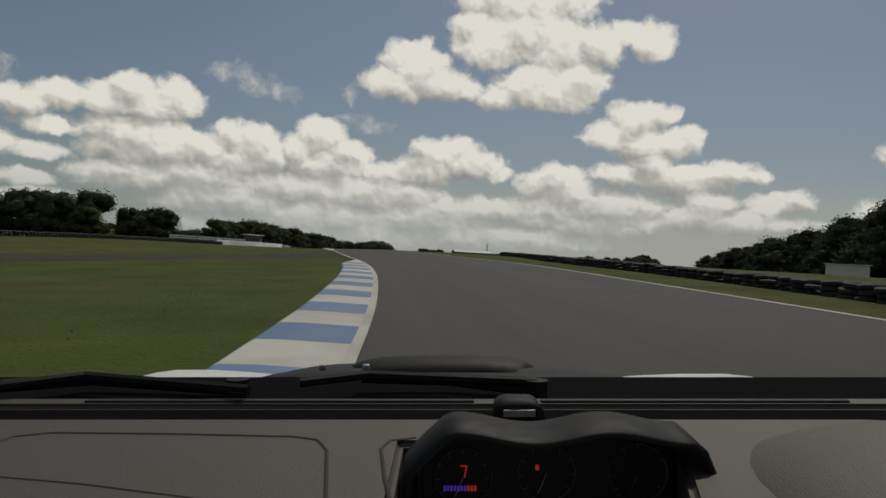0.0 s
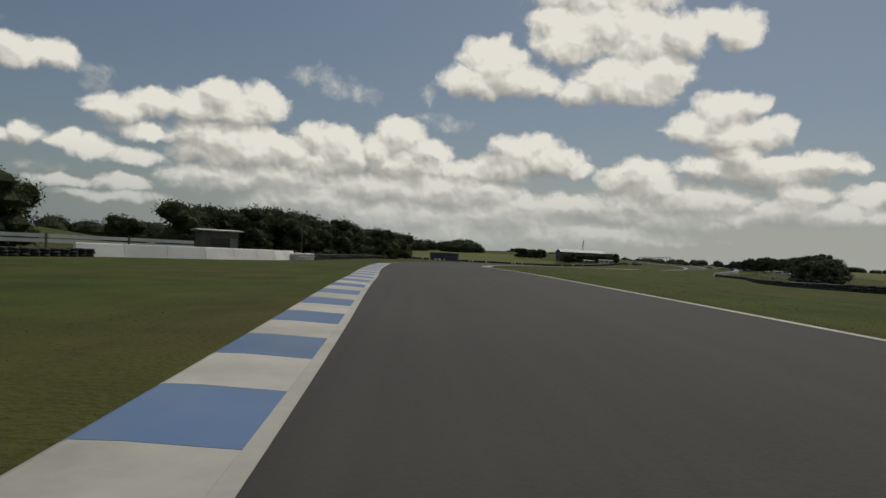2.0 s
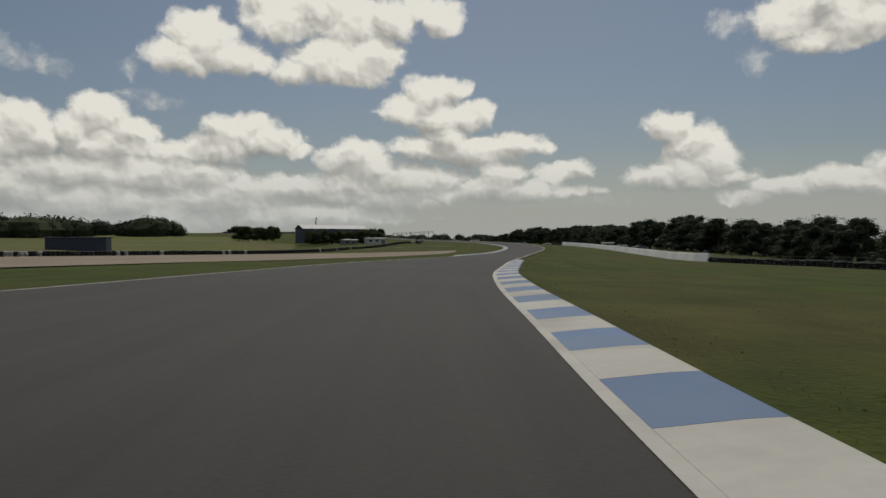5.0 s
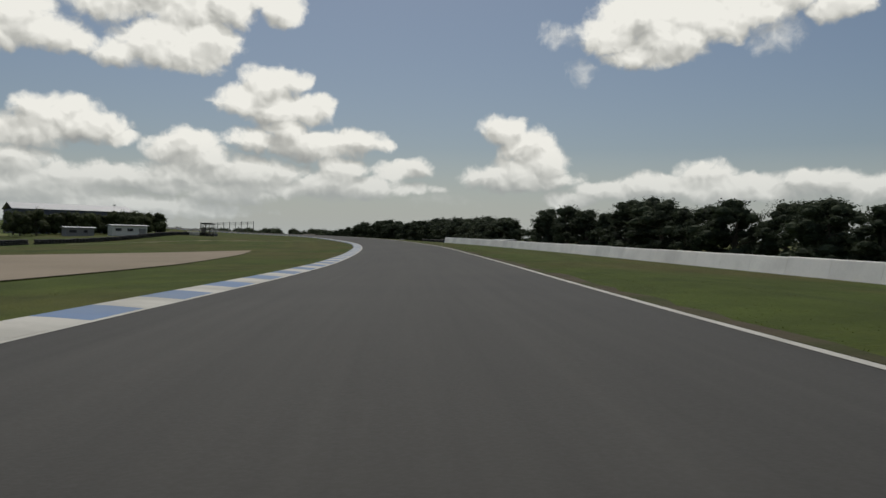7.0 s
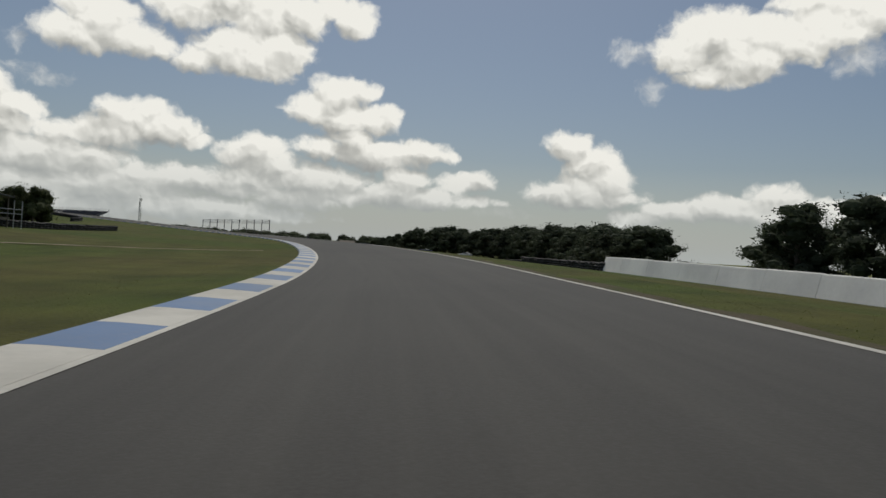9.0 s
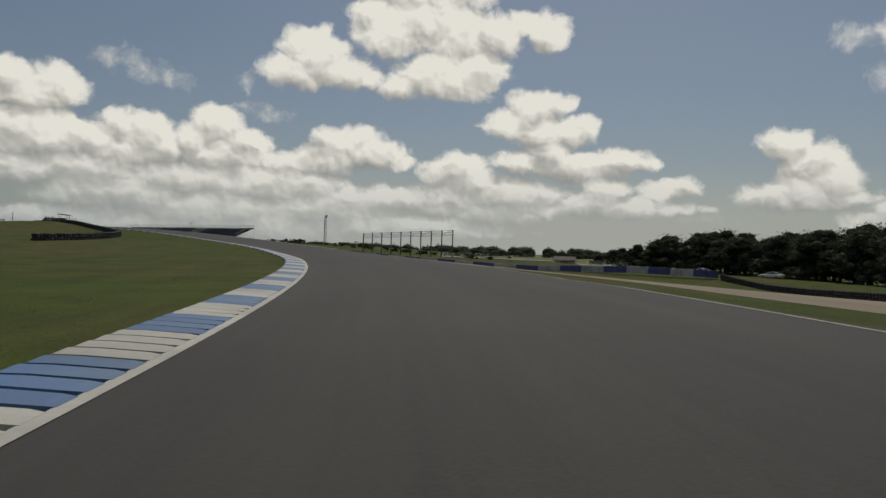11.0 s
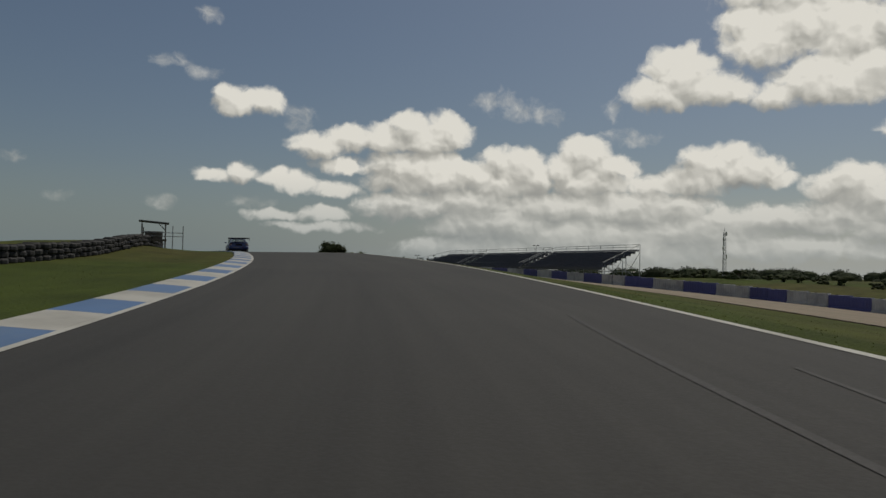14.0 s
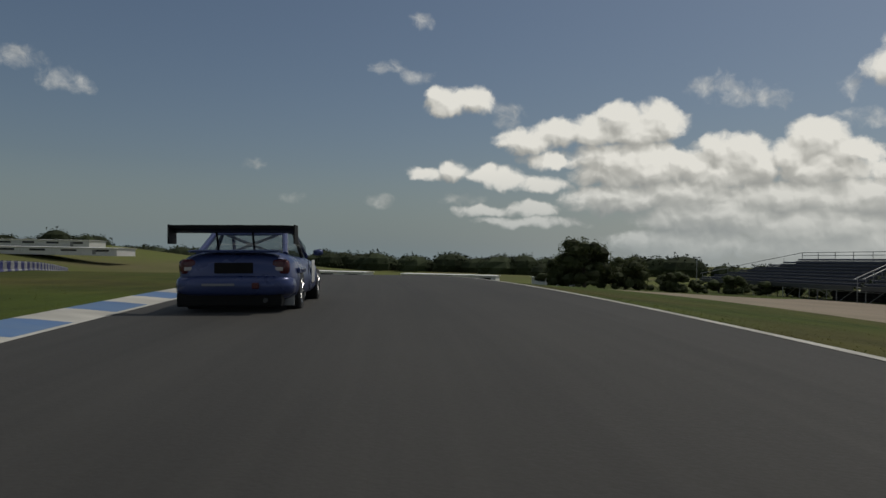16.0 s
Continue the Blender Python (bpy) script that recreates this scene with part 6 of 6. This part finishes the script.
    part("demister_pad", sheet("demister_pad", [(-1.0, 1.162), (1.0, 1.162), (1.0, 1.215), (-1.0, 1.215)], DECK - 0.004, 0.4, DASH, 0.008), dash)
    for x0, x1 in ((140, 840), (960, 1515)):
        a, b = dash_at(x0, 713, DECK), dash_at(x1, 713, DECK)
        part("demister_slot", box_mesh("demister_slot", (b.x - a.x, 0.012, 0.006), DASH_SEAM, 0.002), dash, Matrix.Translation(((a.x + b.x) / 2, a.y + 0.02, DECK - 0.006)))
    lid = [(-40, 800), (20, 776), (90, 769), (300, 771), (520, 776), (562, 782), (578, 800), (576, 882), (570, 930)]
    part("glovebox_seam", tube("glovebox_seam", [dash_at(x, y, DECK - 0.001) for x, y in lid], 0.0028, DASH_SEAM), dash)
    part("glovebox_edge", tube("glovebox_edge", [dash_at(x, y, DECK - 0.001) for x, y in ((-20, 846), (140, 860), (330, 884), (400, 896))], 0.0022, DASH_SEAM), dash)
    part("panel_seam", tube("panel_seam", [dash_at(x, y, DECK - 0.001) for x, y in ((735, 778), (690, 783), (674, 798), (680, 850), (692, 900))], 0.0028, DASH_SEAM), dash)
    # padded hump beside the instruments
    part("side_pad", loft("side_pad", [(0.40, 0.29, 0.60, 0.780, 0.1), (0.50, 0.29, 0.60, 0.792, 0.1), (0.60, 0.29, 0.60, 0.803, 0.12), (0.66, 0.29, 0.60, 0.806, 0.13), (0.72, 0.288, 0.60, 0.806, 0.14), (0.78, 0.283, 0.61, 0.803, 0.16), (0.84, 0.272, 0.62, 0.796, 0.18), (0.89, 0.255, 0.63, 0.787, 0.19), (0.93, 0.235, 0.65, 0.776, 0.2), (0.96, 0.205, 0.66, 0.766, 0.2), (0.98, 0.17, 0.68, 0.756, 0.2)], DASH, 72, 2.2), dash, Matrix.Translation((0.575, 0, 0)))
    # instrument binnacle: an arched hood over three dials
    def hood(f, grow=0.0):
        """Outline of the hood at fraction f across it, from its left foot to its right foot."""
        x = -0.045 + 0.345 * f
        rise = 0.044 * math.sin(math.pi * min(1, f * 5.5) / 2) * math.sin(math.pi * min(1, (1 - f) * 14) / 2)
        wave = 0.006 * math.sin(f * 4 * math.pi - 0.6)
        return x, DECK + rise * 1.0 + wave * (1 if 0.12 < f < 0.94 else 0.3)
    n = 30
    outer, inner = [], []
    for k in range(n + 1):
        x, z = hood(k / n)
        outer.append((x, z))
    verts, faces = [], []
    mid = 0.127
    for y, shrink, drop in ((0.92, 0.92, 0.012), (0.88, 1.0, 0.0), (0.80, 1.0, 0.004), (0.795, 0.965, 0.010), (0.90, 0.93, 0.018)):
        verts += [(mid + (-0.045 - mid) * shrink, y, 0.50)] + [(mid + (x - mid) * shrink, y, z - drop) for x, z in outer] + [(mid + (0.30 - mid) * shrink, y, 0.50)]
    m = n + 3
    for j in range(4):
        for i in range(m - 1):
            faces.append((j * m + i, j * m + i + 1, (j + 1) * m + i + 1, (j + 1) * m + i))
    bn = part("instrument_hood", mesh_of("instrument_hood", verts, faces, BLACK, smooth=True), dash, label="black arched instrument hood")
    part("dial_face", box_mesh("dial_face", (0.305, 0.012, 0.27), BLACK, 0.002), bn, Matrix.Translation((mid, 0.905, 0.495)))
    glow = bpy.data.materials.new("red_display")
    glow.use_nodes = True
    gb = glow.node_tree.nodes["Principled BSDF"]
    gb.inputs["Base Color"].default_value = (0.3, 0.01, 0.01, 1)
    gb.inputs["Emission Color"].default_value, gb.inputs["Emission Strength"].default_value = (1.0, 0.04, 0.03, 1), 0.22
    glow_b = glow.copy()
    glow_b.name = "blue_display"
    glow_b.node_tree.nodes["Principled BSDF"].inputs["Emission Color"].default_value = (0.05, 0.06, 0.9, 1)

    def face_at(px, py):
        return Vector(((px - 784) / 1305 * 0.895, 0.895, 1 - (py - 432) / 1305 * 0.895))
    for px, py, r in ((820, 845, 0.036), (968, 838, 0.036), (1130, 838, 0.037)):
        c = face_at(px, py)
        rim = [(q * math.cos(a), y, q * math.sin(a)) for a in np.linspace(0, 2 * math.pi, 33)[:-1] for q, y in ((r, 0.0), (r * 0.965, -0.002), (r * 0.93, 0.0))]
        dial = part("dial", mesh_of("dial", rim, [(3 * i + j, 3 * i + j + 1, 3 * ((i + 1) % 32) + j + 1, 3 * ((i + 1) % 32) + j) for i in range(32) for j in range(2)], DARK_STEEL), bn, Matrix.Translation(c))
        for a in np.linspace(-0.6, 3.8, 9):
            part("tick", tube("tick", [Vector((r * 0.78 * math.cos(a), 0, r * 0.78 * math.sin(a))), Vector((r * 0.92 * math.cos(a), 0, r * 0.92 * math.sin(a)))], 0.0006, DARK_STEEL), dial)
        part("needle", tube("needle", [Vector((0, 0, 0)), Vector((-0.3 * r, 0, -0.7 * r))], 0.0012, RED_LENS), dial)
    for a, b in (((815, 826), (826, 826)), ((826, 826), (824, 836)), ((824, 836), (822, 846))):
        part("display_segment", tube("display_segment", [face_at(*a), face_at(*b)], 0.0011, glow), bn)
    part("warning_lamp", box_mesh("warning_lamp", (0.004, 0.003, 0.006), glow, 0.0), bn, Matrix.Translation(face_at(951, 833)))
    for k in range(10):
        part("led", box_mesh("led", (0.0028, 0.003, 0.006), glow if k > 6 else glow_b, 0.0), bn, Matrix.Translation(face_at(787 + 6 * k, 870)))
    # small receiver on the deck
    gps = thing("gps_receiver", "small black receiver with a silver front on the dashboard", "gps receiver", CAR_POSE)
    c = dash_at(915, 744)
    part("case", loft("case", [(-0.032, 0.028, -0.006, 0.018, 0.1), (-0.03, 0.036, -0.008, 0.03, 0.12), (0.02, 0.034, -0.008, 0.033, 0.12), (0.034, 0.028, -0.008, 0.026, 0.1)], BLACK, 18, 4), gps, Matrix.Translation(c))
    part("front_plate", box_mesh("front_plate", (0.044, 0.003, 0.010), ALLOY, 0.001), gps, Matrix.Translation(c + Vector((0, -0.034, 0.012))), "silver bar on the front")
    part("knob", rod_mesh("knob", c + Vector((0.008, -0.036, 0.0)), c + Vector((0.008, -0.030, 0.0)), 0.005, ALLOY, 10), gps)


lead_car()
parked_cars()
own_car()
